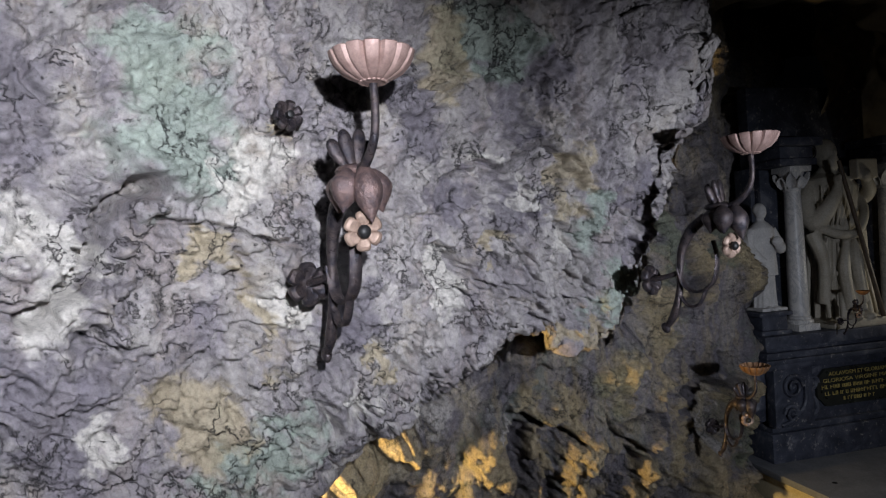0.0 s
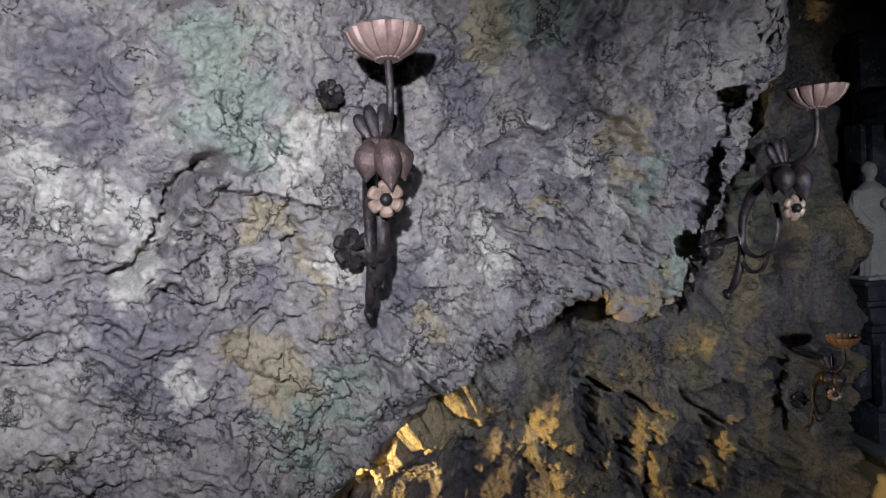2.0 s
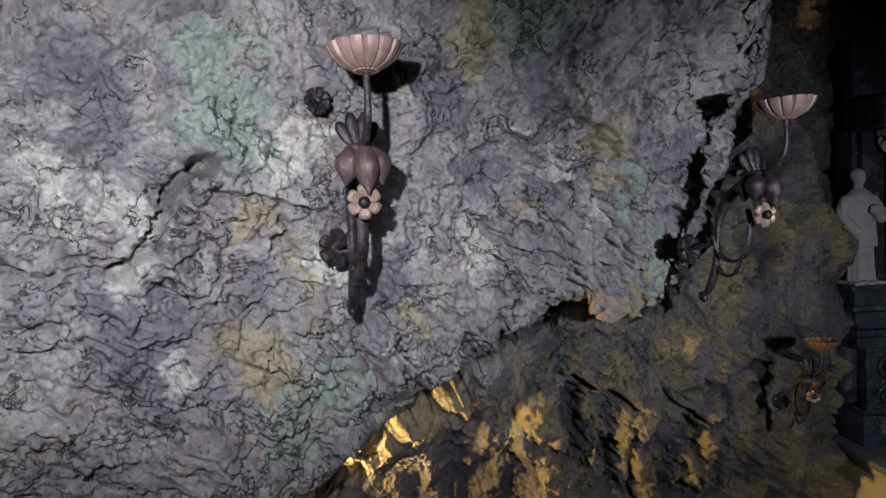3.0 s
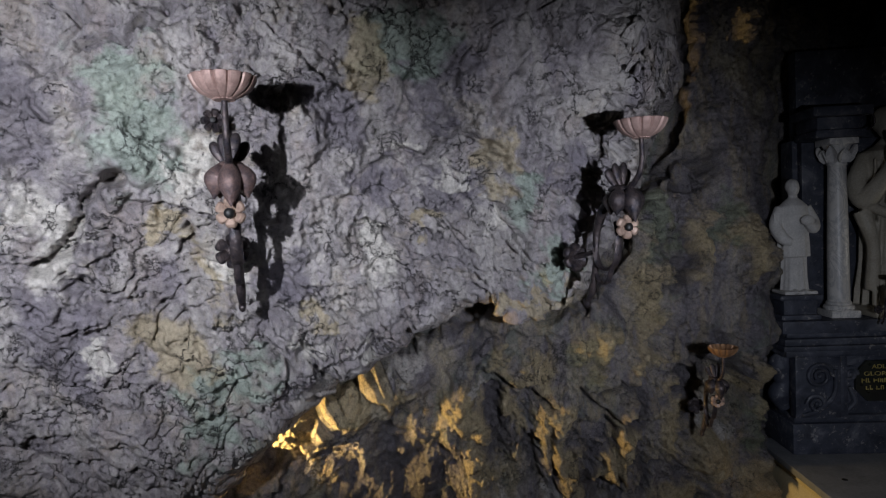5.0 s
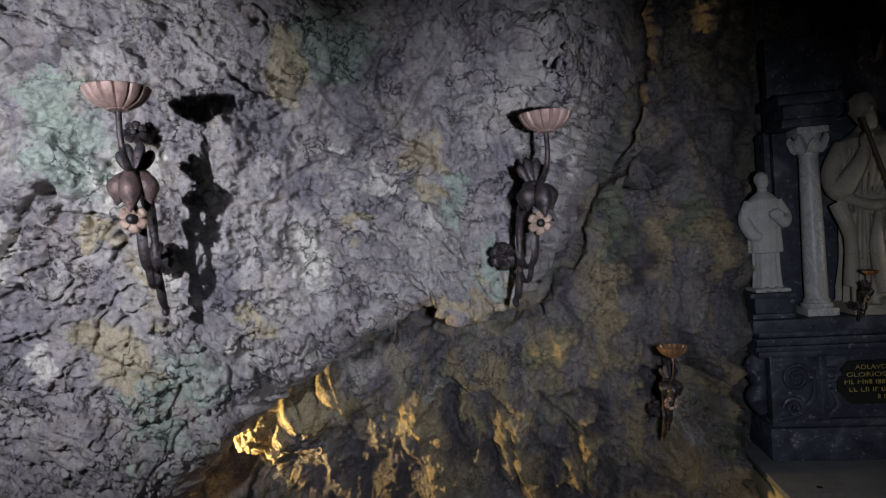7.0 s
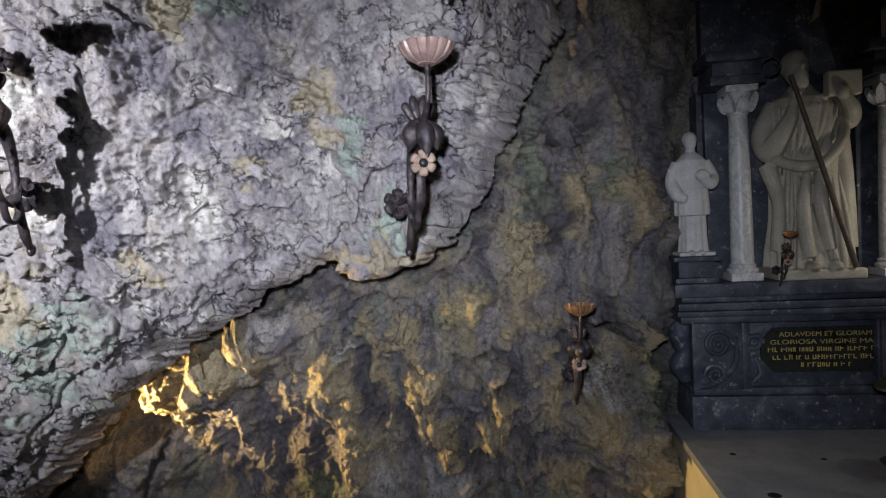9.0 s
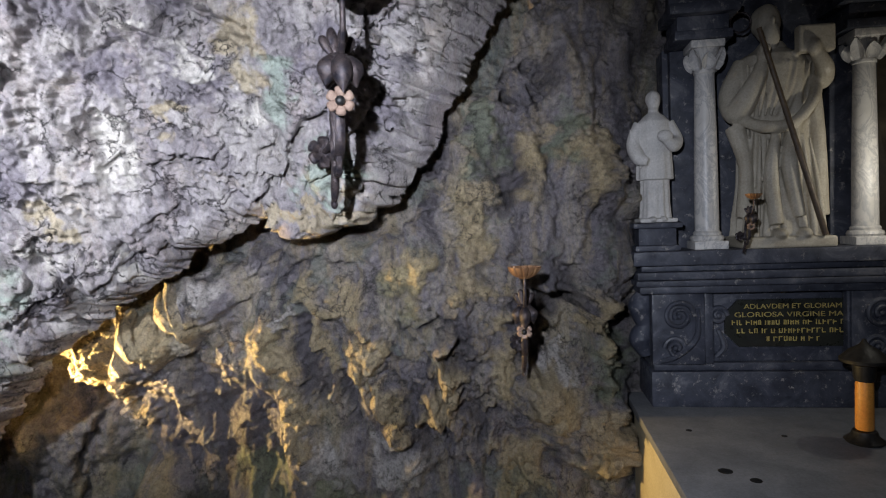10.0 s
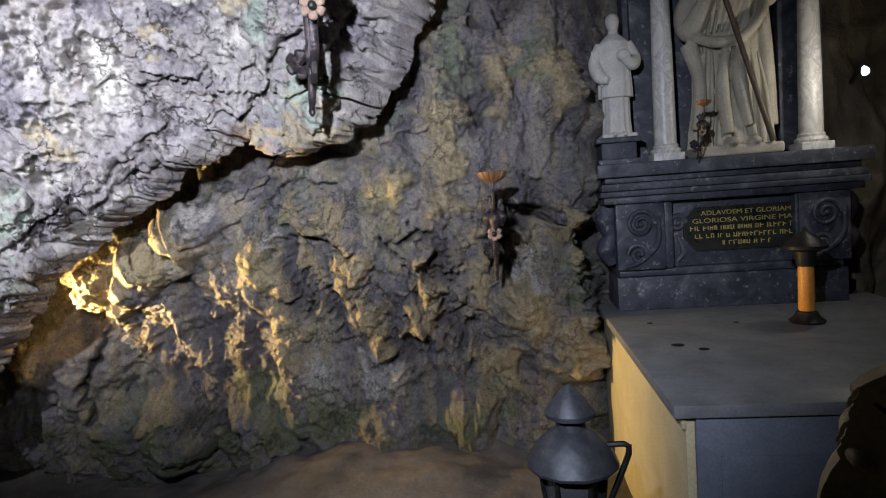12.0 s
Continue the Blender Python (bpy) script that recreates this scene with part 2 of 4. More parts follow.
def crack(x, z, scale, seed, width):
    """1 along thin wandering lines, 0 elsewhere."""
    wx, wz = x + 0.12 * fbm(x, z, 3.0, seed + 50, 3), z + 0.12 * fbm(x, z, 3.0, seed + 60, 3)
    broken = ease(-0.05, 0.15, fbm(x, z, scale * 0.9, seed + 70, 2))
    return (1 - ease(0.0, width * scale, np.abs(lattice(wx * scale, wz * scale, seed)))) * broken


def to_line(x, z, line):
    """The distance from a line of (x, z) corners, and the side: positive above or left of its run."""
    best, side = np.full(x.shape, 1e9), np.ones(x.shape)
    for (ax, az), (bx, bz) in zip(line, line[1:]):
        vx, vz = bx - ax, bz - az
        s = np.clip(((x - ax) * vx + (z - az) * vz) / (vx * vx + vz * vz), 0, 1)
        dx, dz = x - ax - s * vx, z - az - s * vz
        d = np.hypot(dx, dz)
        nearer = d < best
        best = np.where(nearer, d, best)
        side = np.where(nearer, np.sign(vx * (z - az) - vz * (x - ax)), side)
    return best, side


def base_upper(x, z):
    z = z - 2.4
    return 1.657 + 0.62 * x - 0.339 * z - 0.101 * x * x - 0.126 * x * z + 0.208 * z * z


def base_lower(x, z):
    z = np.minimum(z, 3.4) - 1.4
    u = np.clip(x, -2.2, 2.6)
    return 2.454 + 0.255 * u - 0.202 * z + 0.082 * u * u + 0.031 * u * z + 0.13 * z * z + 0.5 * np.maximum(x - 2.6, 0) - 0.5 * np.maximum(-2.2 - x, 0)


# the lower edge of the overhanging grey mass, and fissures in its face
LEDGE = [(-2.9, -0.2), (-1.5, 0.5), (-0.95, 1.0), (-0.7, 1.29), (-0.48, 1.46), (-0.22, 1.63), (-0.02, 1.75), (0.12, 1.88), (0.22, 1.91), (0.4, 1.98), (0.46, 2.01),
         (0.53, 1.96), (0.66, 1.92), (0.86, 1.96), (1.03, 2.17), (1.14, 2.35), (1.22, 2.53), (1.29, 2.74), (1.4, 3.0), (1.47, 3.25), (1.6, 4.6)]
LOW_FISSURES = [
    ([(0.4, 1.52), (0.55, 1.43), (0.75, 1.33)], 0.02, 0.07),
    ([(0.9, 1.41), (0.96, 1.3), (1.09, 1.25), (1.19, 1.3)], 0.022, 0.08),
    ([(1.58, 1.56), (1.74, 1.51), (1.85, 1.39)], 0.022, 0.08),
    ([(1.4, 2.34), (1.45, 2.14), (1.5, 1.87)], 0.012, 0.035),
    ([(-1.16, 0.3), (-1.14, 0.55), (-1.02, 0.78), (-1.0, 0.88)], 0.02, 0.08),
    ([(0.27, 1.62), (0.47, 1.77), (0.7, 1.74)], 0.014, 0.04),
    ([(1.03, 1.23), (1.06, 1.02), (1.07, 0.67)], 0.03, 0.06),
    ([(0.69, 1.23), (0.7, 0.96), (0.7, 0.66)], 0.025, 0.05),
]
BOSS = (-0.7, 0.28)
FISSURES = [
    ([(-0.81, 2.71), (-0.88, 2.66), (-0.93, 2.58), (-0.96, 2.49), (-1.02, 2.38), (-1.1, 2.33)], 0.026, 0.15),
    ([(-0.8, 2.61), (-0.73, 2.57), (-0.65, 2.57), (-0.56, 2.52), (-0.43, 2.52)], 0.016, 0.06),
    ([(-0.07, 2.29), (-0.03, 2.43), (0.05, 2.47), (0.12, 2.41), (0.12, 2.33)], 0.012, 0.035),
    ([(-0.19, 2.54), (-0.11, 2.58), (-0.0, 2.58)], 0.012, 0.03),
    ([(0.12, 2.4), (0.2, 2.31), (0.35, 2.24), (0.46, 2.3), (0.5, 2.19), (0.71, 2.18)], 0.016, 0.06),
    ([(0.2, 2.81), (0.3, 2.77), (0.43, 2.86), (0.49, 2.88), (0.62, 2.82)], 0.02, 0.08),
    ([(0.48, 2.02), (0.58, 2.12), (0.67, 2.2), (0.78, 2.37), (0.89, 2.44)], 0.02, 0.09),
    ([(-0.67, 2.36), (-0.61, 2.44), (-0.63, 2.48)], 0.018, 0.07),
    ([(-0.08, 3.16), (-0.04, 3.11), (0.13, 3.08)], 0.028, 0.1),
    ([(-0.91, 3.24), (-0.84, 3.27), (-0.75, 3.28), (-0.68, 3.36)], 0.022, 0.09),
    ([(-0.43, 1.88), (-0.26, 1.98), (-0.11, 1.94)], 0.01, 0.02),
]
HOLLOWS = [(-0.82, 2.7, 0.05, 0.045, 0.16), (-0.0, 3.01, 0.13, 0.1, 0.06), (0.4, 2.98, 0.05, 0.04, 0.03), (0.04, 2.36, 0.055, 0.1, 0.03), (0.13, 3.1, 0.1, 0.12, 0.05)]
SLAB = [(-1.33, 1.03), (-1.0, 1.11), (-0.73, 1.03), (-0.35, 1.21), (-0.23, 1.25), (-0.16, 1.43), (-0.02, 1.48), (0.18, 1.61), (0.31, 1.67)]
NICHE = (1.69, 1.3)
HOLLOW = (1.53, 2.71)

# stains, deposits, painted shade and lamplight on the two faces: x, z and half their width and height
UPPER_STAINS_SHADING = {
    "pale_crust": [(-0.53, 2.72, 0.14, 0.09), (-1.22, 2.64, 0.07, 0.17), (-1.04, 2.49, 0.08, 0.19), (-0.5, 2.31, 0.06, 0.15), (0.04, 2.31, 0.05, 0.15), (-1.03, 1.88, 0.05, 0.08),
                   (0.61, 2.42, 0.07, 0.08), (-0.34, 1.79, 0.08, 0.07), (-0.64, 2.78, 0.09, 0.07), (0.25, 2.82, 0.06, 0.05), (0.45, 2.62, 0.09, 0.06), (-0.1, 1.85, 0.06, 0.05)],
    "green_algae": [(-0.74, 2.94, 0.15, 0.28), (-0.63, 1.75, 0.14, 0.16), (-0.8, 1.46, 0.13, 0.17), (-0.8, 3.16, 0.14, 0.12), (0.84, 2.15, 0.15, 0.1), (0.75, 2.55, 0.1, 0.12), (0.3, 3.25, 0.2, 0.15)],
    # tan patches; the long low one paints the yellow-lit ledge edge
    "tan_rust_glow": [(-0.46, 2.87, 0.05, 0.025), (-0.24, 2.02, 0.09, 0.08), (-0.68, 2.44, 0.08, 0.07), (0.63, 2.7, 0.1, 0.13), (0.72, 2.0, 0.24, 0.05), (-0.81, 1.85, 0.1, 0.27), (0.11, 3.19, 0.1, 0.15),
                 (-0.57, 2.23, 0.06, 0.12), (-0.43, 1.3, 0.2, 0.07), (0.3, 2.45, 0.07, 0.06)],
    # dark patches; the first two are shade painted on hollows
    "dark_shade": [(-0.05, 2.99, 0.13, 0.14), (0.41, 2.98, 0.06, 0.05), (0.44, 3.14, 0.18, 0.13), (-0.32, 2.27, 0.1, 0.12), (-1.1, 2.04, 0.14, 0.3), (0.42, 2.55, 0.12, 0.12), (-1.11, 2.92, 0.14, 0.27),
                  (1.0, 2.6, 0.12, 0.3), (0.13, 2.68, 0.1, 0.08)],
}
LOWER_STAINS_SHADING = {
    # ochre tongues, and the spotlight's warm pool beside it put into colour
    "tan_rust_glow": [(0.23, 1.24, 0.09, 0.22), (0.56, 1.55, 0.17, 0.11), (0.72, 1.26, 0.08, 0.21), (1.3, 1.92, 0.09, 0.33), (1.4, 1.13, 0.09, 0.22), (1.59, 2.24, 0.11, 0.22), (1.87, 2.27, 0.1, 0.22),
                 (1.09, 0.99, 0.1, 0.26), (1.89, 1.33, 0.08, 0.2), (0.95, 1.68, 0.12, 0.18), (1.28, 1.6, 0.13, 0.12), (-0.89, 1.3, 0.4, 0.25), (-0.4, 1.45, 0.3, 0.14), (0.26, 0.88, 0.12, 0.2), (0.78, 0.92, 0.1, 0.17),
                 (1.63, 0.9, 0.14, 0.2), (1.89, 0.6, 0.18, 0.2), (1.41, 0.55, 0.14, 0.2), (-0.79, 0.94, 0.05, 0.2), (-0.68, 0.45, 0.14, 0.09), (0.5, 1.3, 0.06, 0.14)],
    "pale_crust": [(0.33, 0.5, 0.15, 0.2), (0.73, 0.5, 0.12, 0.17), (1.71, 1.12, 0.06, 0.13), (-0.81, 0.97, 0.03, 0.18), (0.26, 1.43, 0.035, 0.09), (-0.1, 1.66, 0.12, 0.07)],
    "green_algae": [(0.92, 1.61, 0.1, 0.12), (1.95, 1.06, 0.13, 0.2), (0.29, 0.25, 0.34, 0.09), (-0.06, 0.51, 0.14, 0.2), (-0.76, 0.2, 0.2, 0.22), (1.35, 2.35, 0.09, 0.18), (1.75, 2.4, 0.07, 0.2)],
    # dark patches, with shade of furrows, niche and pocket painted in
    "dark_shade": [(0.87, 0.78, 0.1, 0.3), (-0.18, 0.75, 0.28, 0.4), (0.56, 0.9, 0.05, 0.27), (1.17, 1.26, 0.07, 0.16), (0.9, 2.5, 0.22, 0.37), (1.07, 1.42, 0.11, 0.04), (2.03, 1.06, 0.1, 0.5),
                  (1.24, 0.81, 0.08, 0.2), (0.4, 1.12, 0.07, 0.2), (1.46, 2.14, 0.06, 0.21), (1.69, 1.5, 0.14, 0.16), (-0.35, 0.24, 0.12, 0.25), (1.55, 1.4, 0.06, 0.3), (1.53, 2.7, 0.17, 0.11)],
}


def stains(x, z, table):
    """How far each kind of stain or painted tone covers each spot, 0 to 1, with ragged rims."""
    out = {}
    wx, wz = x + 0.13 * fbm(x, z, 5, 811, 5, 0.65), z + 0.2 * fbm(x, z, 4, 821, 5, 0.65)
    for kind, spots in table.items():
        best = 0 * x
        for cx, cz, rx, rz in spots:
            best = np.maximum(best, ease(1.5, 0.2, np.hypot((wx - cx) / rx, (wz - cz) / rz)))
        out[kind] = best
    return out


def flakes(x, z, per_metre, seed):
    """Overlapping crusts, each with a sharp broken lower rim."""
    ramp = z * per_metre + 1.6 * fbm(x, z, 1.9, seed, 4, 0.55)
    return (1 - np.mod(ramp, 1.0)) * ease(0.0, 0.18, fbm(x, z, 2.8, seed + 9, 3))



def sheet(name, x, z, y, out, keep, material, label, spots):
    """A rock face from a grid of depths, pushed out along its own slope; keep picks its cells."""
    rows, cols = x.shape
    step = x[-1, -1] - x[-1, -2]
    bz, bx = np.gradient(y, step)
    bx, bz = np.clip(bx, -1.2, 1.2), np.clip(bz, -1.2, 1.2)
    k = out / np.sqrt(1 + bx * bx + bz * bz)
    x, y, z = x + k * bx, y - k, z + k * bz
    i = np.arange(rows * cols).reshape(rows, cols)
    quad = np.stack([i[:-1, :-1], i[:-1, 1:], i[1:, 1:], i[1:, :-1]], -1).reshape(-1, 4)
    quad = quad[keep[:-1, :-1].reshape(-1)]
    used = np.unique(quad)
    back = np.full(rows * cols, -1)
    back[used] = np.arange(len(used))
    mesh = bpy.data.meshes.new(name)
    co = np.stack([x, y, z], -1).reshape(-1, 3)[used]
    mesh.from_pydata(co.tolist(), [], back[quad].tolist())
    mesh.polygons.foreach_set("use_smooth", np.ones(len(mesh.polygons), dtype=bool))
    mesh.materials.append(material)
    for kind, cover in spots.items():
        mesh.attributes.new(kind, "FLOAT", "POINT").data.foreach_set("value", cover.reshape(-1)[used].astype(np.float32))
    return tagged(new(name, mesh), label, "rock wall", kind="structure")


def scabs(x, z, scale, seed, soft):
    n = fbm(x, z, scale, seed, 4, 0.5)
    return ease(-soft, soft, n) + 0.8 * ease(0.22 - soft, 0.22 + soft, n) - 0.5


def grooves(x, z, lines):
    """Pressed lines with a slightly raised, broken rim on their upper side."""
    out = 0 * x
    wx, wz = x + 0.032 * fbm(x, z, 11, 161, 4, 0.6), z + 0.032 * fbm(x, z, 11, 167, 4, 0.6)
    for line, width, deep in lines:
        far, side = to_line(wx, wz, line)
        out = out - deep * ease(width, width * 0.2, far) + 0.45 * deep * ease(width * 5, width, far) * np.where(side > 0, 1, 0.3)
    return out


def lower_face(x, z):
    d, s = to_line(x, z, LEDGE)
    y = base_lower(x, z) + 0.45 * ease(1.9, 2.25, x) + 0.28 * ease(-0.13, 0.0, d * s + 0.03 * fbm(x, z, 6, 7, 3)) * ease(-0.75, -0.35, x) - 0.28 * ease(-0.9, -1.2, x) * ease(0.98, 0.72, z + 0.1 * fbm(x, z, 3, 9, 3))
    wx = x + 0.06 * fbm(x, z, 2.6, 5, 3)
    # hanging folds, lumps and hollows
    h = 0.13 * fbm(wx, z * 0.32, 4.0, 11, 2) + 0.1 * fbm(x, z, 1.7, 21, 3) + 0.045 * fbm(wx, z * 0.5, 6.5, 31, 3)
    h = h + 0.03 * (0.3 - np.abs(fbm(wx, z * 0.4, 5.0, 41, 3, 0.5))) + 0.025 * scabs(wx, z * 0.5, 3.0, 331, 0.09) + 0.01 * scabs(wx, z * 0.6, 7.0, 341, 0.09)
    h = h + 0.014 * fbm(x, z * 0.8, 22, 47, 3, 0.55) + 0.004 * fbm(x, z, 60, 49, 2, 0.6)
    h = h - 0.02 * crack(x, z * 0.8, 5.6, 96, 0.007) + 0.03 * flakes(x, z * 0.8, 2.6, 351) + 0.014 * flakes(x, z, 6.0, 381)
    # ochre tongues stand proud, dark furrows lie back
    s = stains(x, z, LOWER_STAINS_SHADING)
    h = h + 0.08 * s["tan_rust_glow"] + 0.04 * s["pale_crust"] - 0.1 * s["dark_shade"]
    h = h + 1.4 * grooves(x, z, LOW_FISSURES)
    # the slab below the ledge
    d, s = to_line(x + 0.03 * fbm(x, z, 8, 72, 2), z + 0.04 * fbm(x, z, 6, 71, 3), SLAB)
    h = h + (0.08 + 0.07 * fbm(x, z, 6, 75, 4, 0.6)) * ease(-0.006, 0.012, d * s) * ease(0.4, 0.15, d) * ease(-1.3, -0.9, x) * ease(0.25, 0.05, x)
    # niche behind the small bracket, broken hollow higher up, rounded boss at the foot
    far = np.hypot((x - NICHE[0]) / 0.17, (z - NICHE[1]) / 0.25) + 0.3 * fbm(x, z, 6, 61, 3)
    h = h - 0.2 * ease(1.0, 0.88, far)
    far = np.hypot((x - HOLLOW[0]) / 0.17, (z - HOLLOW[1]) / 0.13) + 0.5 * fbm(x, z, 9, 65, 3)
    h = h - 0.2 * ease(1.0, 0.8, far) + 0.12 * ease(0.5, 0.2, np.abs(far - 0.55)) * ease(0.0, 0.2, fbm(x, z, 14, 67, 3))
    far = np.hypot((x - BOSS[0]) / 0.24, (z - BOSS[1]) / 0.3)
    h = h + 0.26 * np.sqrt(np.clip(1 - far * far, 0, 1))
    # the foot of the wall bellies out over the floor
    return y, h + 0.12 * ease(0.55, 0.15, z) * ease(2.0, 1.6, x) - 0.02


def upper_face(x, z):
    d, s = to_line(x, z, LEDGE)
    d = d * s + (0.03 + 0.02 * ease(0.8, 1.1, x)) * fbm(x, z, 7.0, 3, 5, 0.55)
    y = base_upper(x, z)
    v = np.where(z > 2.2, z, 2.2 - 0.75 * (2.2 - z))
    u = 1.2 * x
    wx, wz = u + 0.05 * fbm(u, v, 5, 181, 3), v + 0.05 * fbm(u, v, 5, 191, 3)
    h = 0.1 * fbm(u, v, 1.4, 101, 3) + 0.06 * fbm(wx, wz, 3.6, 111, 3)
    h = h + 0.022 * scabs(wx, wz * 0.85, 2.6, 301, 0.02) + 0.018 * scabs(wx, wz * 0.85, 5.5, 311, 0.022) + 0.01 * scabs(wx, wz, 12, 321, 0.04)
    h = h + 0.022 * (0.3 - np.abs(fbm(wx, wz, 8.0, 126, 4, 0.55))) + 0.014 * fbm(u, v, 24, 131, 3, 0.6) + 0.005 * fbm(u, v, 62, 136, 2, 0.6)
    h = h - 0.065 * crack(u, v, 2.7, 140, 0.012) - 0.04 * crack(u, v, 5.2, 150, 0.008)
    h = h - 0.03 * ease(0.3, 0.42, fbm(u, v, 10, 195, 3)) + 0.026 * flakes(wx, wz, 3.4, 361) + 0.014 * flakes(wx, wz, 7.5, 371)
    h = h + grooves(x, z, FISSURES)
    for cx, cz, rx, rz, deep in HOLLOWS:
        h = h - deep * ease(1.0, 0.6, np.hypot((x - cx) / rx, (z - cz) / rz) + 0.3 * fbm(x, z, 9, 171, 3))
    # parted layers along the lower edge
    for off, seed in ((0.06, 401), (0.13, 411)):
        near = np.abs(d - off + 0.05 * fbm(x, z, 4, seed, 3))
        h = h - 0.045 * ease(0.014, 0.003, near) * ease(-0.05, 0.1, fbm(x, z, 2.2, seed + 5, 2) + 0.05)
    # the edge rolls back into a lip with an open gap behind it
    round_edge = 0.06 + 0.26 * ease(0.85, 1.15, x)
    turn = np.sqrt(np.clip(1 - (1 - np.clip(d / round_edge, 0, 1)) ** 2, 0, 1))
    gap = base_lower(x, z) - y
    lip = np.minimum(np.maximum(gap - 0.02, 0.1), 0.2 + 1.0 * gap * ease(0.85, 1.15, x))
    return y + lip * (1 - turn), h * (0.35 + 0.65 * turn), d


def grid(x0, x1, z0, z1, step):
    return np.meshgrid(np.arange(x0, x1 + step, step), np.arange(z0, z1 + step, step))


gx, gz = grid(-2.6, 1.75, 0.0, 4.2, 0.0066)
uy, uh, ud = upper_face(gx, gz)
# draw the outermost row onto the edge line, so that the edge runs smooth
dz, dx = np.gradient(ud, 0.0066)
pull = np.where(ud < 0, np.clip(ud, -0.01, 0), 0) / np.maximum(dx * dx + dz * dz, 0.3)
sheet("wall_upper", gx - pull * dx, gz - pull * dz, uy, uh, ud > -0.007, M_UP, "overhanging mass of cracked grey limestone with pale stains", stains(gx, gz, UPPER_STAINS_SHADING))
gx, gz = grid(-2.6, 2.9, -0.4, 4.2, 0.008)
ly, lh = lower_face(gx, gz)
sheet("wall_lower", gx, gz, ly, lh, gz > -1, M_LOW, "ochre and dark grey flowstone wall under the overhang", stains(gx, gz, LOWER_STAINS_SHADING))


def shell(name, build, nu, nv, material, label, category):
    """A closing face of the cave from a function of two numbers 0 to 1."""
    u, v = np.meshgrid(np.linspace(0, 1, nu), np.linspace(0, 1, nv))
    x, y, z = build(u, v)
    i = np.arange(nu * nv).reshape(nv, nu)
    quad = np.stack([i[:-1, :-1], i[:-1, 1:], i[1:, 1:], i[1:, :-1]], -1).reshape(-1, 4)
    mesh = bpy.data.meshes.new(name)
    mesh.from_pydata(np.stack([x, y, z], -1).reshape(-1, 3).tolist(), [], quad.tolist())
    mesh.polygons.foreach_set("use_smooth", np.ones(len(mesh.polygons), dtype=bool))
    mesh.materials.append(material)
    return tagged(new(name, mesh), label, category, kind="structure")


def far_right(u, v):
    # runs on from the lower wall behind the altar, bends and comes back past the altar
    a = u * 1.25
    x = 2.9 + 2.3 * np.sin(a * 1.25) + 0.2 * fbm(u * 5, v * 4, 1.0, 201, 4)
    y = 4.0 + 0.9 * np.sin(u * 2.6) - 5.5 * u * u * u - 0.35 * fbm(u * 5, v * 4, 1.3, 211, 5)
    return x, y, -0.2 + 4.6 * v


def far_back(u, v):
    a = math.pi * (0.02 + 0.96 * u)
    x = 1.2 + 4.3 * np.cos(a) + 0.2 * fbm(u * 9, v * 4, 1.2, 221, 4)
    y = -1.2 - 2.6 * np.sin(a) + 0.25 * fbm(u * 9, v * 4, 1.3, 231, 4)
    return x, y, -0.2 + 4.7 * v


def roof(u, v):
    x, y = -3.6 + 9.6 * u, -4.2 + 9.6 * v
    return x, y, 4.15 + 0.25 * fbm(x, y, 0.9, 241, 5) - 0.4 * ease(1.5, 4.5, np.abs(x - 1.2))


def ground(u, v):
    x, y = -3.6 + 9.6 * u, -4.2 + 9.4 * v
    z = 0.75 * ease(1.0, -0.6, y) * ease(2.95, 1.5, x) + 0.1 * ease(1.8, 2.8, y) * ease(1.9, 1.0, x) * ease(-0.4, 0.5, x) - 0.2 * ease(0.2, -0.9, x) * ease(1.2, 2.2, y)
    return x, y, z + (0.012 + 0.05 * ease(2.3, 2.9, y) * ease(2.0, 1.5, x)) * fbm(x, y, 3.0, 251, 4) - 0.05


shell("wall_right", far_right, 150, 110, M_FAR, "dark rough rock wall beyond the altar", "rock wall")
shell("wall_back", far_back, 140, 60, M_FAR, "dark rough rock wall closing the grotto", "rock wall")
shell("ceiling", roof, 120, 120, M_FAR, "low dark rock ceiling of the grotto", "rock ceiling")
shell("floor", ground, 260, 260, M_FLOOR, "uneven trodden grey-brown stone floor", "floor")

# ---- building helpers ----
def thing(name, label, category, m, group=""):
    ob = new(name)
    ob.empty_display_size = 0.1
    ob.matrix_world = m
    return tagged(ob, label, category, group)


def part(name, bm, material, parent, label=""):
    mesh = bpy.data.meshes.new(name)
    bmesh.ops.recalc_face_normals(bm, faces=bm.faces)
    for f in bm.faces:
        f.smooth = True
    bm.to_mesh(mesh)
    bm.free()
    mesh.materials.append(material)
    mesh.set_sharp_from_angle(angle=radians(38))
    ob = new(name, mesh)
    ob.parent = parent
    return tagged(ob, label)


def block(bm, x0, x1, y0, y1, z0, z1, bevel=0.006, taper=0.0):
    made = bmesh.ops.create_cube(bm, size=1.0)["verts"]
    for v in made:
        k = 1 - taper * (v.co.z + 0.5)
        v.co = Vector(((x0 + x1) / 2 + v.co.x * (x1 - x0) * k, (y0 + y1) / 2 + v.co.y * (y1 - y0) * k, (z0 + z1) / 2 + v.co.z * (z1 - z0)))
    if bevel:
        edges = list({e for v in made for e in v.link_edges})
        bmesh.ops.bevel(bm, geom=edges, offset=bevel, segments=2, profile=0.6, affect="EDGES")
    return bm


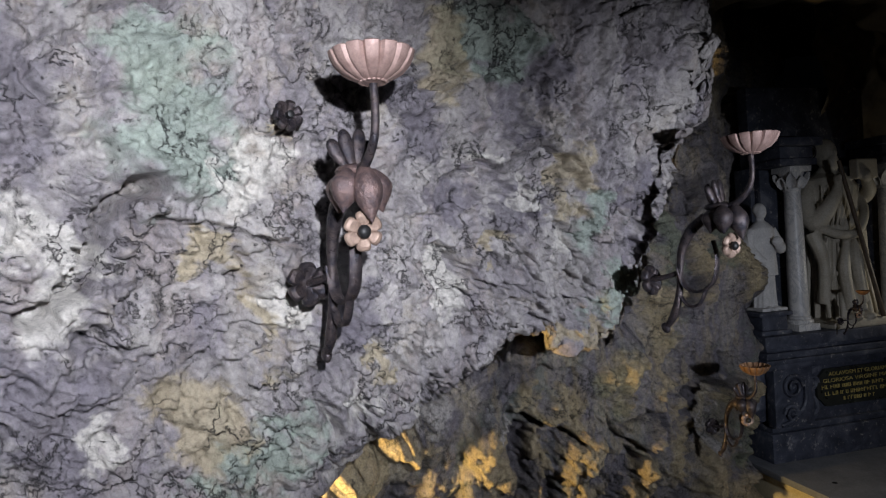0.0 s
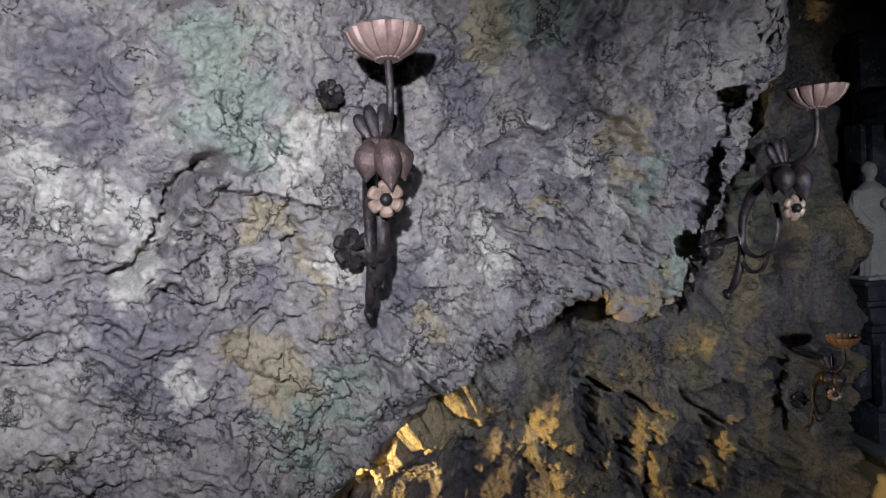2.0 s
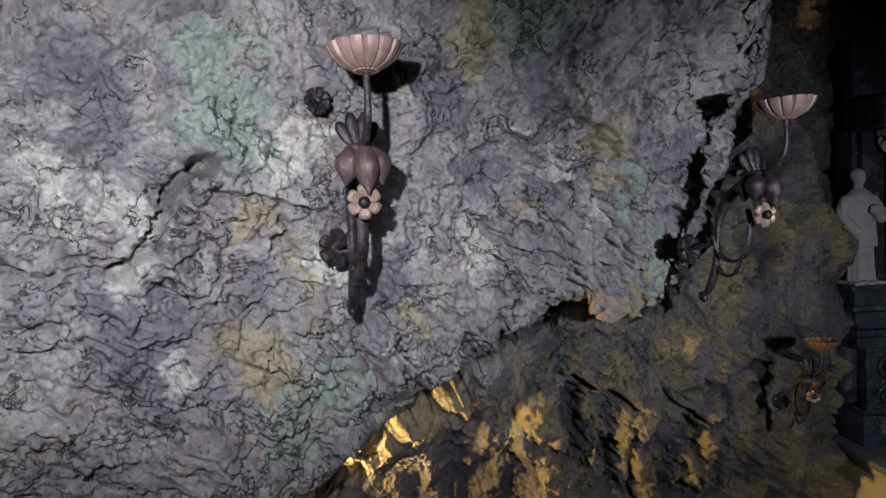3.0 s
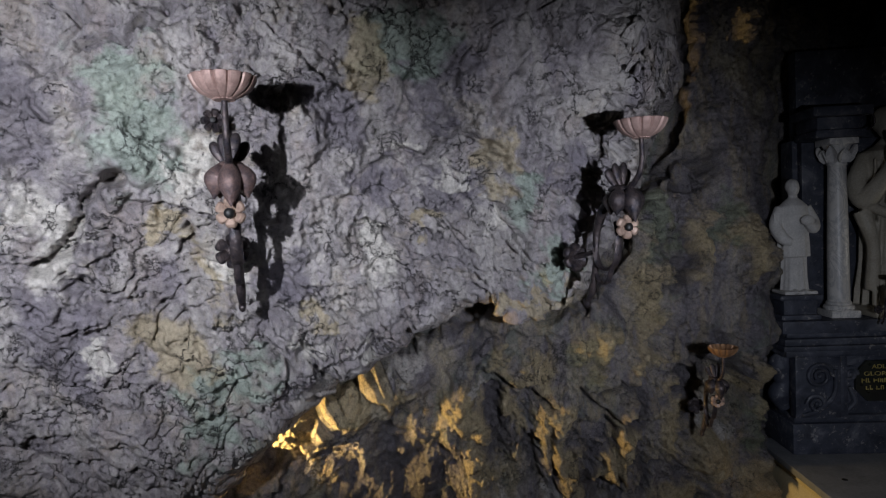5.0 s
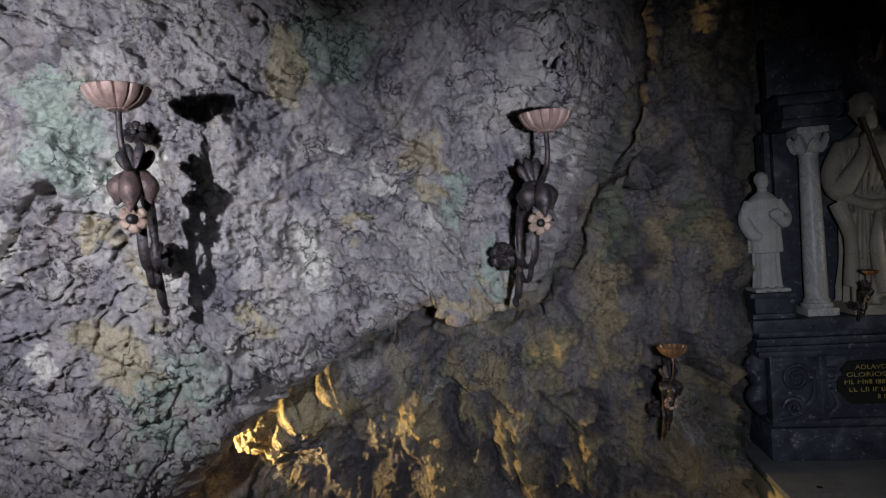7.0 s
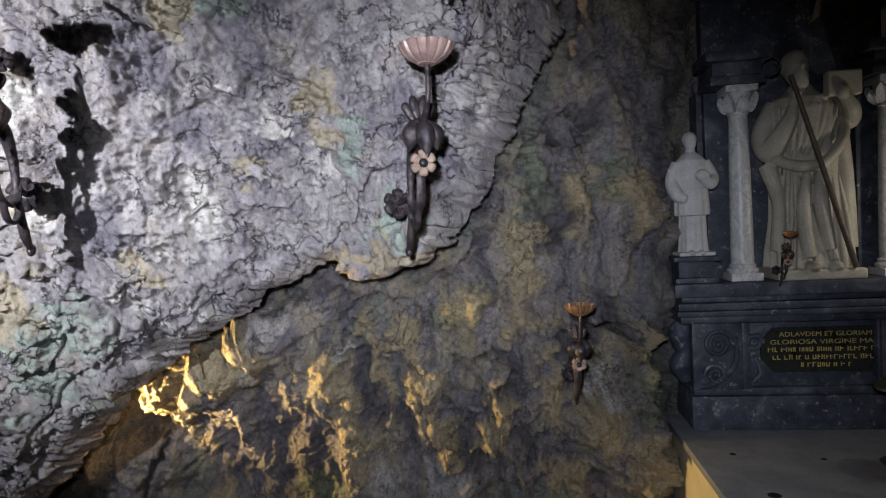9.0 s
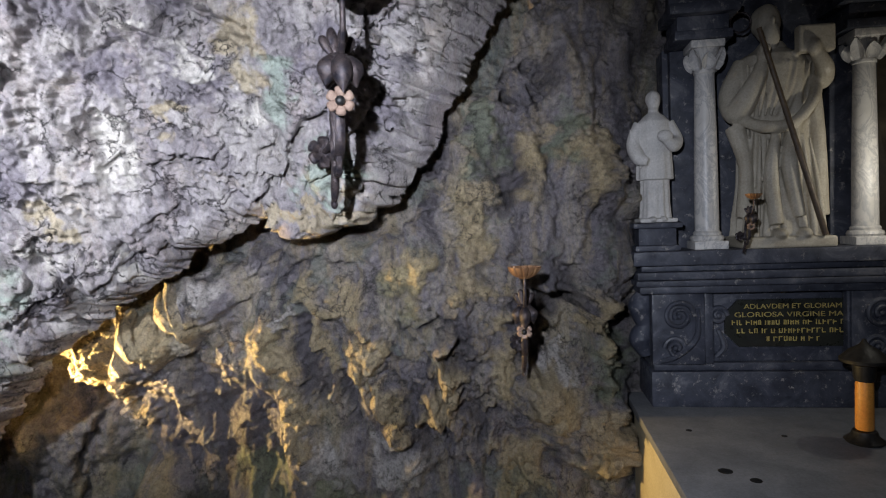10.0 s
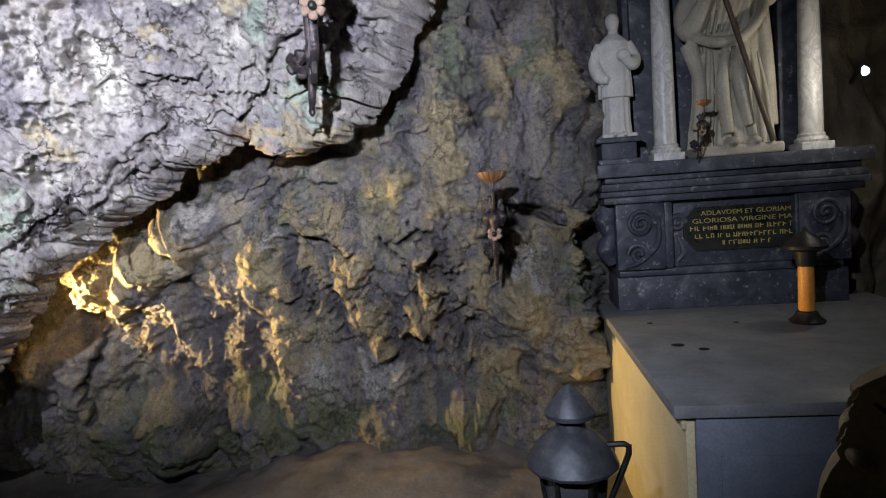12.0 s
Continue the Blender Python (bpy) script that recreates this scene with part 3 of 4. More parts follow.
def smooth_path(points, steps=6):
    """A rounded run through the points."""
    pts = [Vector(p) for p in points]
    pts = [2 * pts[0] - pts[1], *pts, 2 * pts[-1] - pts[-2]]
    out = []
    for a, b, c, d in zip(pts, pts[1:], pts[2:], pts[3:]):
        for k in range(steps):
            t = k / steps
            out.append(0.5 * ((2 * b) + (c - a) * t + (2 * a - 5 * b + 4 * c - d) * t * t + (3 * b - a - 3 * c + d) * t ** 3))
    return out + [pts[-2]]


def tube(bm, points, radii, segs=10, flat=1.0, steps=6):
    """A round or flattened bar along a run; radii from end to end."""
    run = smooth_path(points, steps)
    n, rings = len(run), []
    side = Vector((1, 0, 0.02))
    for i, p in enumerate(run):
        d = (run[min(i + 1, n - 1)] - run[max(i - 1, 0)]).normalized()
        side = (side - d * side.dot(d)).normalized()
        other = d.cross(side)
        at = i / (n - 1) * (len(radii) - 1)
        k = min(int(at), len(radii) - 2)
        r = radii[k] + (radii[k + 1] - radii[k]) * (at - k)
        rings.append([bm.verts.new(p + r * (math.cos(a) * side + flat * math.sin(a) * other)) for a in (2 * math.pi * j / segs for j in range(segs))])
    for a, b in zip(rings, rings[1:]):
        for j in range(segs):
            bm.faces.new((a[j], a[(j + 1) % segs], b[(j + 1) % segs], b[j]))
    bm.faces.new(rings[0][::-1])
    bm.faces.new(rings[-1])
    return bm


def lathe(bm, profile, segs=32, flute=0, depth=0.0, m=None):
    """A turned body from (radius, height) pairs; flutes press in its outline."""
    rings = []
    for r, z in profile:
        ring = []
        for j in range(segs):
            a = 2 * math.pi * j / segs
            k = 1 - depth * (1 - abs(math.sin(flute * a / 2))) ** 3 if flute else 1
            ring.append(bm.verts.new(Vector((r * k * math.cos(a), r * k * math.sin(a), z))))
        rings.append(ring)
    for a, b in zip(rings, rings[1:]):
        for j in range(segs):
            bm.faces.new((a[j], a[(j + 1) % segs], b[(j + 1) % segs], b[j]))
    bm.faces.new(rings[0][::-1])
    bm.faces.new(rings[-1])
    if m:
        bmesh.ops.transform(bm, matrix=m, verts=[v for ring in rings for v in ring])
    return bm


def blob(bm, m, rings=10, segs=14, shape=None):
    """A rounded lump; shape(co) may press it."""
    made = bmesh.ops.create_uvsphere(bm, u_segments=segs, v_segments=rings, radius=1.0)["verts"]
    for v in made:
        co = shape(v.co.copy()) if shape else v.co
        v.co = m @ co
    return bm


def petal(bm, root, tip, width, thick, cup=0.3, up=Vector((0, 0, 1))):
    """A curled metal leaf from root to tip, with a raised midrib."""
    root, tip = Vector(root), Vector(tip)
    d = tip - root
    side = d.cross(up)
    side = side.normalized() if side.length > 1e-6 else Vector((1, 0, 0))
    n = side.cross(d).normalized()
    rows = []
    for i in range(8):
        t = i / 7
        w = width * (0.45 + 0.75 * math.sin(math.pi * min(t * 0.85 + 0.1, 1.0))) * (1.0 if t < 0.8 else 1 - (t - 0.8) * 3.2)
        mid = root + d * t + n * cup * d.length * math.sin(math.pi * t) * 0.5
        rows.append((mid, max(w, 0.08 * width)))
    faces = []
    for sign in (1, -1):
        grid_rows = []
        for mid, w in rows:
            grid_rows.append([bm.verts.new(mid + side * w * s - n * (s * s * w * 0.75) + n * thick * (sign + 0.8 * (1 - abs(s)) ** 2)) for s in (-1, -0.6, -0.25, 0, 0.25, 0.6, 1)])
        faces.append(grid_rows)
    top, low = faces
    for g in (top, low):
        for a, b in zip(g, g[1:]):
            for j in range(6):
                bm.faces.new((a[j], a[j + 1], b[j + 1], b[j]))
    for a, b, c, d2 in zip(top, top[1:], low, low[1:]):
        bm.faces.new((a[0], b[0], d2[0], c[0]))
        bm.faces.new((a[-1], b[-1], d2[-1], c[-1]))
    for j in range(6):
        bm.faces.new((top[0][j], top[0][j + 1], low[0][j + 1], low[0][j]))
        bm.faces.new((top[-1][j], top[-1][j + 1], low[-1][j + 1], low[-1][j]))
    return bm


def remeshed(ob, size, smooth=3):
    mod = ob.modifiers.new("remesh", "REMESH")
    mod.mode, mod.voxel_size, mod.use_smooth_shade = "VOXEL", size, True
    if smooth:
        s = ob.modifiers.new("smooth", "SMOOTH")
        s.factor, s.iterations = 0.5, smooth


# ---- wrought sconces on the rock ----
def rosette(bm, centre, out, radius, count, thick):
    """A thick lobed flower facing the way out."""
    q = Vector(out).to_track_quat("Z", "Y").to_matrix().to_4x4()
    prof = [(0.2, -0.7), (0.7, -0.8), (0.95, -0.4), (1.0, 0.1), (0.92, 0.6), (0.75, 0.85), (0.55, 0.6), (0.35, 0.1), (0.1, 0.0)]
    return lathe(bm, [(r * radius, z * thick) for r, z in prof], 10 * count, count, 0.3, Matrix.Translation(centre) @ q)


def sconce(x, y, z, turn, k, label, bowl_metal, body_metal, wall_out=0.0):
    ob = thing("wall_sconce", label, "wall sconce", pose(x, y, z, 0, 0, turn), "wrought sconces on the rock")
    P = lambda *pts: [tuple(k * c for c in p) for p in pts]
    # bowl
    bx, by, bz = 0.0, 0.53 * k, 0.765 * k
    prof = [(0.012, 0.0), (0.03, 0.002), (0.052, 0.01), (0.082, 0.026), (0.102, 0.047), (0.113, 0.068), (0.117, 0.08), (0.113, 0.083), (0.107, 0.068), (0.095, 0.048), (0.075, 0.031), (0.045, 0.016), (0.01, 0.01)]
    bm = lathe(bmesh.new(), [(r * k, h * k) for r, h in prof], 84, 14, 0.11, Matrix.Translation((bx, by, bz)))
    bowl = part("bowl", bm, bowl_metal, ob, "scalloped copper drip bowl")
    bm = bmesh.new()
    for j in range(16):
        a = 2 * math.pi * j / 16
        blob(bm, pose(bx + 0.034 * k * math.cos(a), by + 0.034 * k * math.sin(a), bz + 0.004 * k) @ Matrix.Diagonal((0.0075 * k, 0.0075 * k, 0.004 * k, 1)), 5, 7)
    part("bead_ring", bm, bowl_metal, bowl)
    # stem and back bar
    part("stem", tube(bmesh.new(), P((0, 0.53, 0.77), (0, 0.532, 0.69), (0, 0.515, 0.62), (0, 0.46, 0.565), (0, 0.38, 0.535), (0, 0.3, 0.5)), [0.011 * k, 0.0115 * k, 0.013 * k, 0.017 * k, 0.022 * k], 12), M_IRON, ob)
    part("back_bar", tube(bmesh.new(), P((0, 0.31, 0.51), (0, 0.235, 0.45), (0, 0.185, 0.36), (0, 0.17, 0.27), (0, 0.16, 0.16), (0, 0.125, 0.05), (0, 0.08, -0.015)), [0.023 * k, 0.026 * k, 0.02 * k, 0.015 * k, 0.016 * k, 0.02 * k, 0.012 * k], 12), M_IRON, ob)
    part("foot", blob(bmesh.new(), pose(0, 0.077 * k, -0.015 * k, 30) @ Matrix.Diagonal((0.017 * k, 0.022 * k, 0.028 * k, 1)), 8, 12), M_IRON, ob)
    # strap loops under the flower
    part("strap_loop", tube(bmesh.new(), P((0, 0.34, 0.4), (0, 0.355, 0.31), (0, 0.33, 0.21), (0, 0.26, 0.165), (0, 0.19, 0.19), (0, 0.16, 0.28)), [0.02 * k, 0.021 * k, 0.02 * k], 8, 0.35), M_IRON, ob, "flat rusty iron strap")
    part("strap_loop", tube(bmesh.new(), P((0, 0.3, 0.19), (0, 0.26, 0.11), (0, 0.2, 0.1), (0, 0.15, 0.17)), [0.015 * k, 0.016 * k, 0.013 * k], 8, 0.5), M_IRON, ob)
    # standing leaves with rounded fingers behind the stem
    for a, h, back in ((-58, 0.05, 0.0), (-20, 0.066, 0.015), (20, 0.064, 0.015), (58, 0.05, 0.0), (0, 0.056, -0.03)):
        sx = math.sin(radians(a))

        def finger(co):
            t = (co.z + 1) / 2
            w = 0.5 + 0.6 * t
            return Vector((co.x * w, co.y * w + 0.5 * (t - 0.4) ** 2, co.z))

        m = Matrix.Translation((k * 0.05 * sx, k * (0.365 + back), k * (0.56 + 0.8 * h))) @ pose(0, 0, 0, 12, a * 0.45) @ Matrix.Diagonal((0.026 * k, 0.017 * k, h * k, 1))
        part("standing_leaf", blob(bmesh.new(), m, 14, 14, finger), M_IRON, ob, "blue-black iron leaf with rounded end")
    part("leaf_collar", blob(bmesh.new(), Matrix.Translation((0, 0.37 * k, 0.552 * k)) @ Matrix.Diagonal((0.052 * k, 0.06 * k, 0.022 * k, 1)), 10, 18), body_metal, ob)
    # drooping bulbous leaves over the flower
    for a, r, tipz, long in ((0, 0.064, 0.392, 0.086), (-66, 0.054, 0.425, 0.066), (66, 0.054, 0.425, 0.066), (-132, 0.05, 0.43, 0.06), (132, 0.05, 0.43, 0.06)):
        sx, cx = math.sin(radians(a)), math.cos(radians(a))

        def lobe(co):
            t = (co.z + 1) / 2
            w = 0.25 + 0.95 * math.sin(min(t, 0.62) / 0.62 * math.pi / 2) if t < 0.62 else 1.2 * math.cos((t - 0.62) * 2.1)
            ridge = 1 + 0.16 * max(0, co.y) ** 4
            return Vector((co.x * w, co.y * w * ridge, co.z))

        m = Matrix.Translation((k * r * sx, k * (0.395 + r * cx), k * (tipz + long))) @ pose(0, 0, 0, 0, 0, -a) @ pose(0, 0, 0, 12) @ Matrix.Diagonal((0.037 * k, 0.035 * k, long * k, 1))
        part("drooping_leaf", blob(bmesh.new(), m, 16, 18, lobe), body_metal, ob, "brown bulbous iron leaf")
    # flower
    fl = part("flower", rosette(bmesh.new(), (0.006 * k, 0.425 * k, 0.375 * k), (0.2, 0.97, -0.12), 0.058 * k, 6, 0.018 * k), M_FLOWER, ob, "six-lobed copper flower")
    part("flower_eye", blob(bmesh.new(), Matrix.Translation((0.01 * k, 0.443 * k, 0.373 * k)) @ Matrix.Diagonal((0.02 * k, 0.016 * k, 0.02 * k, 1))), M_BLACKMETAL, fl)
    # rosette on the rock
    bm = rosette(bmesh.new(), (0.03 * k, 0.03 * k, 0.22 * k), (0, 1, 0.1), 0.075 * k, 6, 0.026 * k)
    part("mount_arm", tube(bmesh.new(), P((0.03, 0.0, 0.22), (0.02, 0.08, 0.23), (0.0, 0.15, 0.25)), [0.014 * k, 0.012 * k], 8), M_IRON, ob)
    part("wall_mount", bm, M_IRON, ob, "dark iron mount fixed to the rock")
    return ob


sconce(-0.365, 1.245, 2.14, -145, 1.0, "wrought iron wall sconce with pinkish copper bowl on grey rock", M_COPPER, M_IRON_BROWN)
sconce(0.985, 2.03, 2.05, -138.7, 0.92, "dark wrought iron sconce with copper bowl beside rock edge", M_COPPER, M_IRON)
sconce(1.55, 2.88, 1.165, -160.4, 0.66, "small rusted sconce with tarnished copper bowl before a niche", M_COPPER_OLD, M_IRON)

knob = thing("wall_rosette", "blue-black star-shaped iron rosette on the rock face", "iron rosette", pose(-0.405, 1.17, 2.915, 0, 0, -144))
bm = rosette(bmesh.new(), (0, 0.02, 0), (0, 1, 0), 0.052, 7, 0.02)
part("petals", bm, M_IRON, knob)
part("pin", lathe(bmesh.new(), [(0.012, -0.1), (0.013, 0.0), (0.012, 0.05), (0.004, 0.053)], 12, m=Matrix.Rotation(radians(-90), 4, "X")), M_BLACKMETAL, knob)

# ---- altar ----
TURN = 16.0
ALTAR = pose(2.07, 3.28, 0, 0, 0, TURN)


def on_altar(s, d, z, turn=0.0):
    return ALTAR @ pose(s, d, z, 0, 0, turn)


table = thing("altar_table", "stone altar table with grey top and cream sides", "altar", on_altar(0, 0, 0))
bm = block(bmesh.new(), 0.0, 1.62, -1.6, 0.42, 0.815, 0.86, 0.007)
part("table_top", bm, M_SLAB, table, "worn grey stone slab")
bm = block(bmesh.new(), 0.045, 0.075, -1.565, 0.4, -0.06, 0.8145, 0.004)
part("side_panel", bm, M_CREAM, table, "cream limewashed side")
bm = block(bmesh.new(), 1.53, 1.56, -1.565, 0.4, -0.06, 0.8145, 0.004)
part("side_panel", bm, M_CREAM, table, "cream limewashed side")
bm = block(bmesh.new(), 0.0755, 1.5295, -1.58, -1.55, -0.06, 0.8145, 0.004)
for k in range(3):
    part("panel_field", block(bmesh.new(), 0.15 + 0.46 * k, 0.53 + 0.46 * k, -1.592, -1.5805, 0.1, 0.68, 0.005), M_BLUE, table)
part("front_panel", bm, M_BLUE, table, "blue-grey painted front")
bm = block(bmesh.new(), 0.03, 0.0445, -1.575, 0.4, 0.77, 0.8145, 0.003)
part("edge_moulding", bm, M_CREAM, table)
for cs, cd, r in ((0.22, -0.78, 0.03), (0.31, -0.87, 0.024), (0.2, -0.28, 0.016), (0.62, -0.35, 0.014)):
    part("wax_spot", lathe(bmesh.new(), [(r, 0.8605), (r * 0.9, 0.8625), (r * 0.3, 0.863)], 14, m=Matrix.Translation((cs, cd, 0))), M_BLACKMETAL, table, "dark spot of spilled wax")

base = thing("altar_pedestal", "carved black stone altar base with inscribed plaque", "altar base", on_altar(0, 0, 0.86))
for z0, z1, grow in ((0.645, 0.685, 0.035), (0.687, 0.72, 0.012), (0.722, 0.765, 0.022), (0.767, 0.80, 0.045), (0.802, 0.88, 0.0)):
    part("cornice_course", block(bmesh.new(), grow, 1.5 - grow, grow, 0.5, z0, z1, 0.009), M_BLACK, base, "moulded black stone cornice course")
bm = block(bmesh.new(), 0.14, 1.36, 0.14, 0.5, 0.25, 0.6435, 0.006)
part("body", bm, M_BLACK, base)
bm = block(bmesh.new(), 0.1, 1.4, 0.1, 0.5, 0.001, 0.2, 0.008)
block(bm, 0.115, 1.385, 0.115, 0.5, 0.202, 0.248, 0.014)
part("plinth", bm, M_BLACK, base)


def volute(bm, cx, cz, r, y, turns=1.6, flip=1):
    pts = []
    for i in range(15):
        a = i / 14 * turns * 2 * math.pi
        rr = r * (1 - 0.72 * i / 14)
        pts.append((cx + flip * rr * math.cos(a), y - 0.012 * i / 14, cz + rr * math.sin(a)))
    tube(bm, pts, [0.014, 0.014, 0.011, 0.012], 8, steps=2)
    blob(bm, Matrix.Translation((cx, y - 0.006, cz)) @ Matrix.Diagonal((0.017, 0.016, 0.017, 1)), 6, 8)


for s0, s1 in ((0.1, 0.38), (1.12, 1.4)):
    bm = block(bmesh.new(), s0, s1, 0.06, 0.139, 0.249, 0.642, 0.01)
    c = (s0 + s1) / 2
    volute(bm, c, 0.52, 0.085, 0.052)
    volute(bm, c - 0.02, 0.345, 0.06, 0.052, flip=-1)
    tube(bm, [(c - 0.1, 0.056, 0.27), (c - 0.02, 0.045, 0.3), (c + 0.09, 0.05, 0.4), (c + 0.1, 0.05, 0.56)], [0.014, 0.018, 0.012], 8)
    part("pilaster", bm, M_BLACK, base, "carved scroll pilaster")
for s, f in ((0.405, 1), (1.13, 0)):
    bm = block(bmesh.new(), s - 0.024, s + 0.024, 0.075, 0.1385, 0.249, 0.642, 0.012)
    if f:
        volute(bm, s + f * 0.06, 0.51, 0.05, 0.125, flip=f)
        tube(bm, [(s + f * 0.05, 0.13, 0.28), (s + f * 0.09, 0.125, 0.34), (s + f * 0.06, 0.125, 0.43)], [0.016, 0.02, 0.012], 8)
    part("scroll_moulding", bm, M_BLACK, base)
for s, f in ((0.098, -1), (1.402, 1)):
    bm = bmesh.new()
    tube(bm, [(s, 0.2, 0.63), (s + f * 0.03, 0.2, 0.56), (s + f * 0.012, 0.2, 0.45), (s + f * 0.035, 0.2, 0.37), (s, 0.2, 0.28)], [0.05, 0.075, 0.05, 0.07, 0.04], 10)
    part("side_scroll", bm, M_BLACK, base)
plaque = part("plaque", bmesh.new(), M_PLAQUE, base, "dark oval-ended plaque with gold letters")
bm = bmesh.new()
rim = [(0.5, 0.41), (0.57, 0.335), (1.13, 0.335), (1.2, 0.41), (1.2, 0.52), (1.13, 0.595), (0.57, 0.595), (0.5, 0.52)]
near, deep = [bm.verts.new((x, 0.118, z)) for x, z in rim], [bm.verts.new((x, 0.1385, z)) for x, z in rim]
bm.faces.new(near)
bm.faces.new(deep[::-1])
for j in range(8):
    bm.faces.new((near[j], near[j - 1], deep[j - 1], deep[j]))
bmesh.ops.recalc_face_normals(bm, faces=bm.faces)
bm.to_mesh(plaque.data)
bm.free()


def letters(text, s, z, size, parent, width):
    cu = bpy.data.curves.new("lettering", "FONT")
    cu.body, cu.size, cu.extrude, cu.align_x = text, size, 0.0012, "CENTER"
    tmp = bpy.data.objects.new("lettering", cu)
    scene.collection.objects.link(tmp)
    mesh = bpy.data.meshes.new_from_object(tmp.evaluated_get(bpy.context.evaluated_depsgraph_get()))
    bpy.data.objects.remove(tmp)
    xs = [v.co.x for v in mesh.vertices]
    k = width / (max(xs) - min(xs))
    mesh.transform(Matrix.Translation((s, 0.1155, z)) @ Matrix.Rotation(radians(90), 4, "X") @ Matrix.Diagonal((k, 1, 1, 1)))
    mesh.materials.append(M_LETTER)
    ob = new("lettering", mesh)
    ob.parent = parent
    return tagged(ob, "raised gold capital letters")


letters("ADLAVDEM ET GLORIAM", 0.85, 0.545, 0.038, plaque, 0.5)
letters("GLORIOSA VIRGINE MARI", 0.85, 0.5, 0.038, plaque, 0.6)
rng = random.Random(5)
for z, w, words in ((0.456, 0.63, 6), (0.41, 0.58, 6), (0.366, 0.27, 3)):
    bm, s = bmesh.new(), 0.85 - w / 2
    while s < 0.85 + w / 2 - 0.01:
        lw = rng.choice((0.006, 0.014, 0.018, 0.02))
        h = 0.026 * rng.choice((0.9, 1, 1))
        block(bm, s, s + 0.005, 0.1145, 0.1175, z, z + h, 0)
        if lw > 0.01:
            zz = z + rng.choice((0, 0.5, 0.85)) * h
            block(bm, s + 0.005, s + lw, 0.1145, 0.1175, zz, min(zz + 0.005, z + h), 0)
            if rng.random() < 0.5:
                block(bm, s + lw - 0.005, s + lw, 0.1145, 0.1175, z, z + h, 0)
        s += lw + 0.007 + (0.014 if rng.random() < 0.18 else 0)
    part("lettering", bm, M_LETTER, plaque, "row of worn gold lettering")


def column(s, d, label):
    ob = thing("column", label, "column", on_altar(s, d, 1.74), "altar columns")
    bm = block(bmesh.new(), -0.088, 0.088, -0.088, 0.088, 0.0, 0.045, 0.005)
    lathe(bm, [(0.084, 0.045), (0.09, 0.058), (0.084, 0.072), (0.072, 0.078), (0.074, 0.09), (0.066, 0.1)], 28)
    part("column_base", bm, M_MARBLE, ob)
    prof = [(0.064 - 0.012 * (i / 12) ** 1.6, 0.1 + 0.86 * i / 12) for i in range(13)]
    part("shaft", lathe(bmesh.new(), prof + [(0.057, 0.965), (0.057, 0.98)], 32), M_MARBLE, ob, "veined white marble shaft")
    bm = lathe(bmesh.new(), [(0.052, 0.98), (0.056, 1.0), (0.062, 1.03), (0.075, 1.075), (0.083, 1.09)], 24)
    block(bm, -0.088, 0.088, -0.088, 0.088, 1.09, 1.13, 0.006)
    for a in range(4):
        q = Matrix.Rotation(radians(45 + 90 * a), 4, "Z")
        petal(bm, q @ Vector((0.052, 0, 0.985)), q @ Vector((0.108, 0, 1.085)), 0.026, 0.005, 0.1)
        q = Matrix.Rotation(radians(90 * a), 4, "Z")
        petal(bm, q @ Vector((0.052, 0, 0.985)), q @ Vector((0.085, 0, 1.06)), 0.03, 0.005, 0.1)
    part("capital", bm, M_MARBLE, ob, "leafy marble capital")
    return ob


column(0.425, 0.16, "white veined marble column on black altar base")
column(1.24, 0.16, "white marble column in shade on black altar base")

frame_ob = thing("altarpiece", "black stone altar frame standing behind the columns", "altar frame", on_altar(0, 0, 1.74))
bm = block(bmesh.new(), 0.24, 1.4, 0.34, 0.5, 0.001, 1.15, 0.008)
part("back_panel", bm, M_BLACK, frame_ob)
for s0 in (0.27, 1.12):
    bm = block(bmesh.new(), s0, s0 + 0.24, 0.28, 0.3395, 0.001, 1.129, 0.008)
    part("pilaster", bm, M_BLACK, frame_ob)
bm = block(bmesh.new(), 0.3, 1.34, 0.4, 0.5, 1.1505, 1.75, 0.008)
part("upper_panel", bm, M_BLACK, frame_ob)
for s0, s1 in ((0.22, 0.58), (1.08, 1.42)):
    for z0, z1, g in ((1.131, 1.18, 0.03), (1.182, 1.26, 0.045), (1.262, 1.32, 0.0)):
        part("entablature", block(bmesh.new(), s0 + g, s1 - g, 0.03 + g, 0.335, z0, z1, 0.008), M_BLACK, frame_ob, "black stone entablature course")

pedestal = thing("statue_pedestal", "small black stone block under the deacon statue", "pedestal", on_altar(0.14, 0.16, 1.74))
bm = block(bmesh.new(), -0.12, 0.12, -0.11, 0.11, 0.001, 0.03, 0.004)
block(bm, -0.1, 0.1, -0.095, 0.095, 0.031, 0.125, 0.006)
block(bm, -0.13, 0.13, -0.115, 0.115, 0.126, 0.155, 0.006)
part("block", bm, M_BLACK, pedestal)


# ---- statues, one mesh each ----
def robe(bm, rows, folds, amp, seed, segs=72, squash=0.78):
    """A draped body from (height, radius, x, y, fold strength)."""
    rings = []
    for z, r, cx, cy, f in rows:
        ring = []
        for j in range(segs):
            a = 2 * math.pi * j / segs
            w = math.sin(folds * a + 1.7 * math.sin(2 * a + seed) + 2.2 * z) + 0.55 * math.sin((folds + 4) * a - 3 * z + seed * 2)
            rr = r * (1 + amp * f * w)
            ring.append(bm.verts.new((cx + rr * math.cos(a), cy + squash * rr * math.sin(a), z)))
        rings.append(ring)
    for a, b in zip(rings, rings[1:]):
        for j in range(segs):
            bm.faces.new((a[j], a[(j + 1) % segs], b[(j + 1) % segs], b[j]))
    bm.faces.new(rings[0][::-1])
    bm.faces.new(rings[-1])


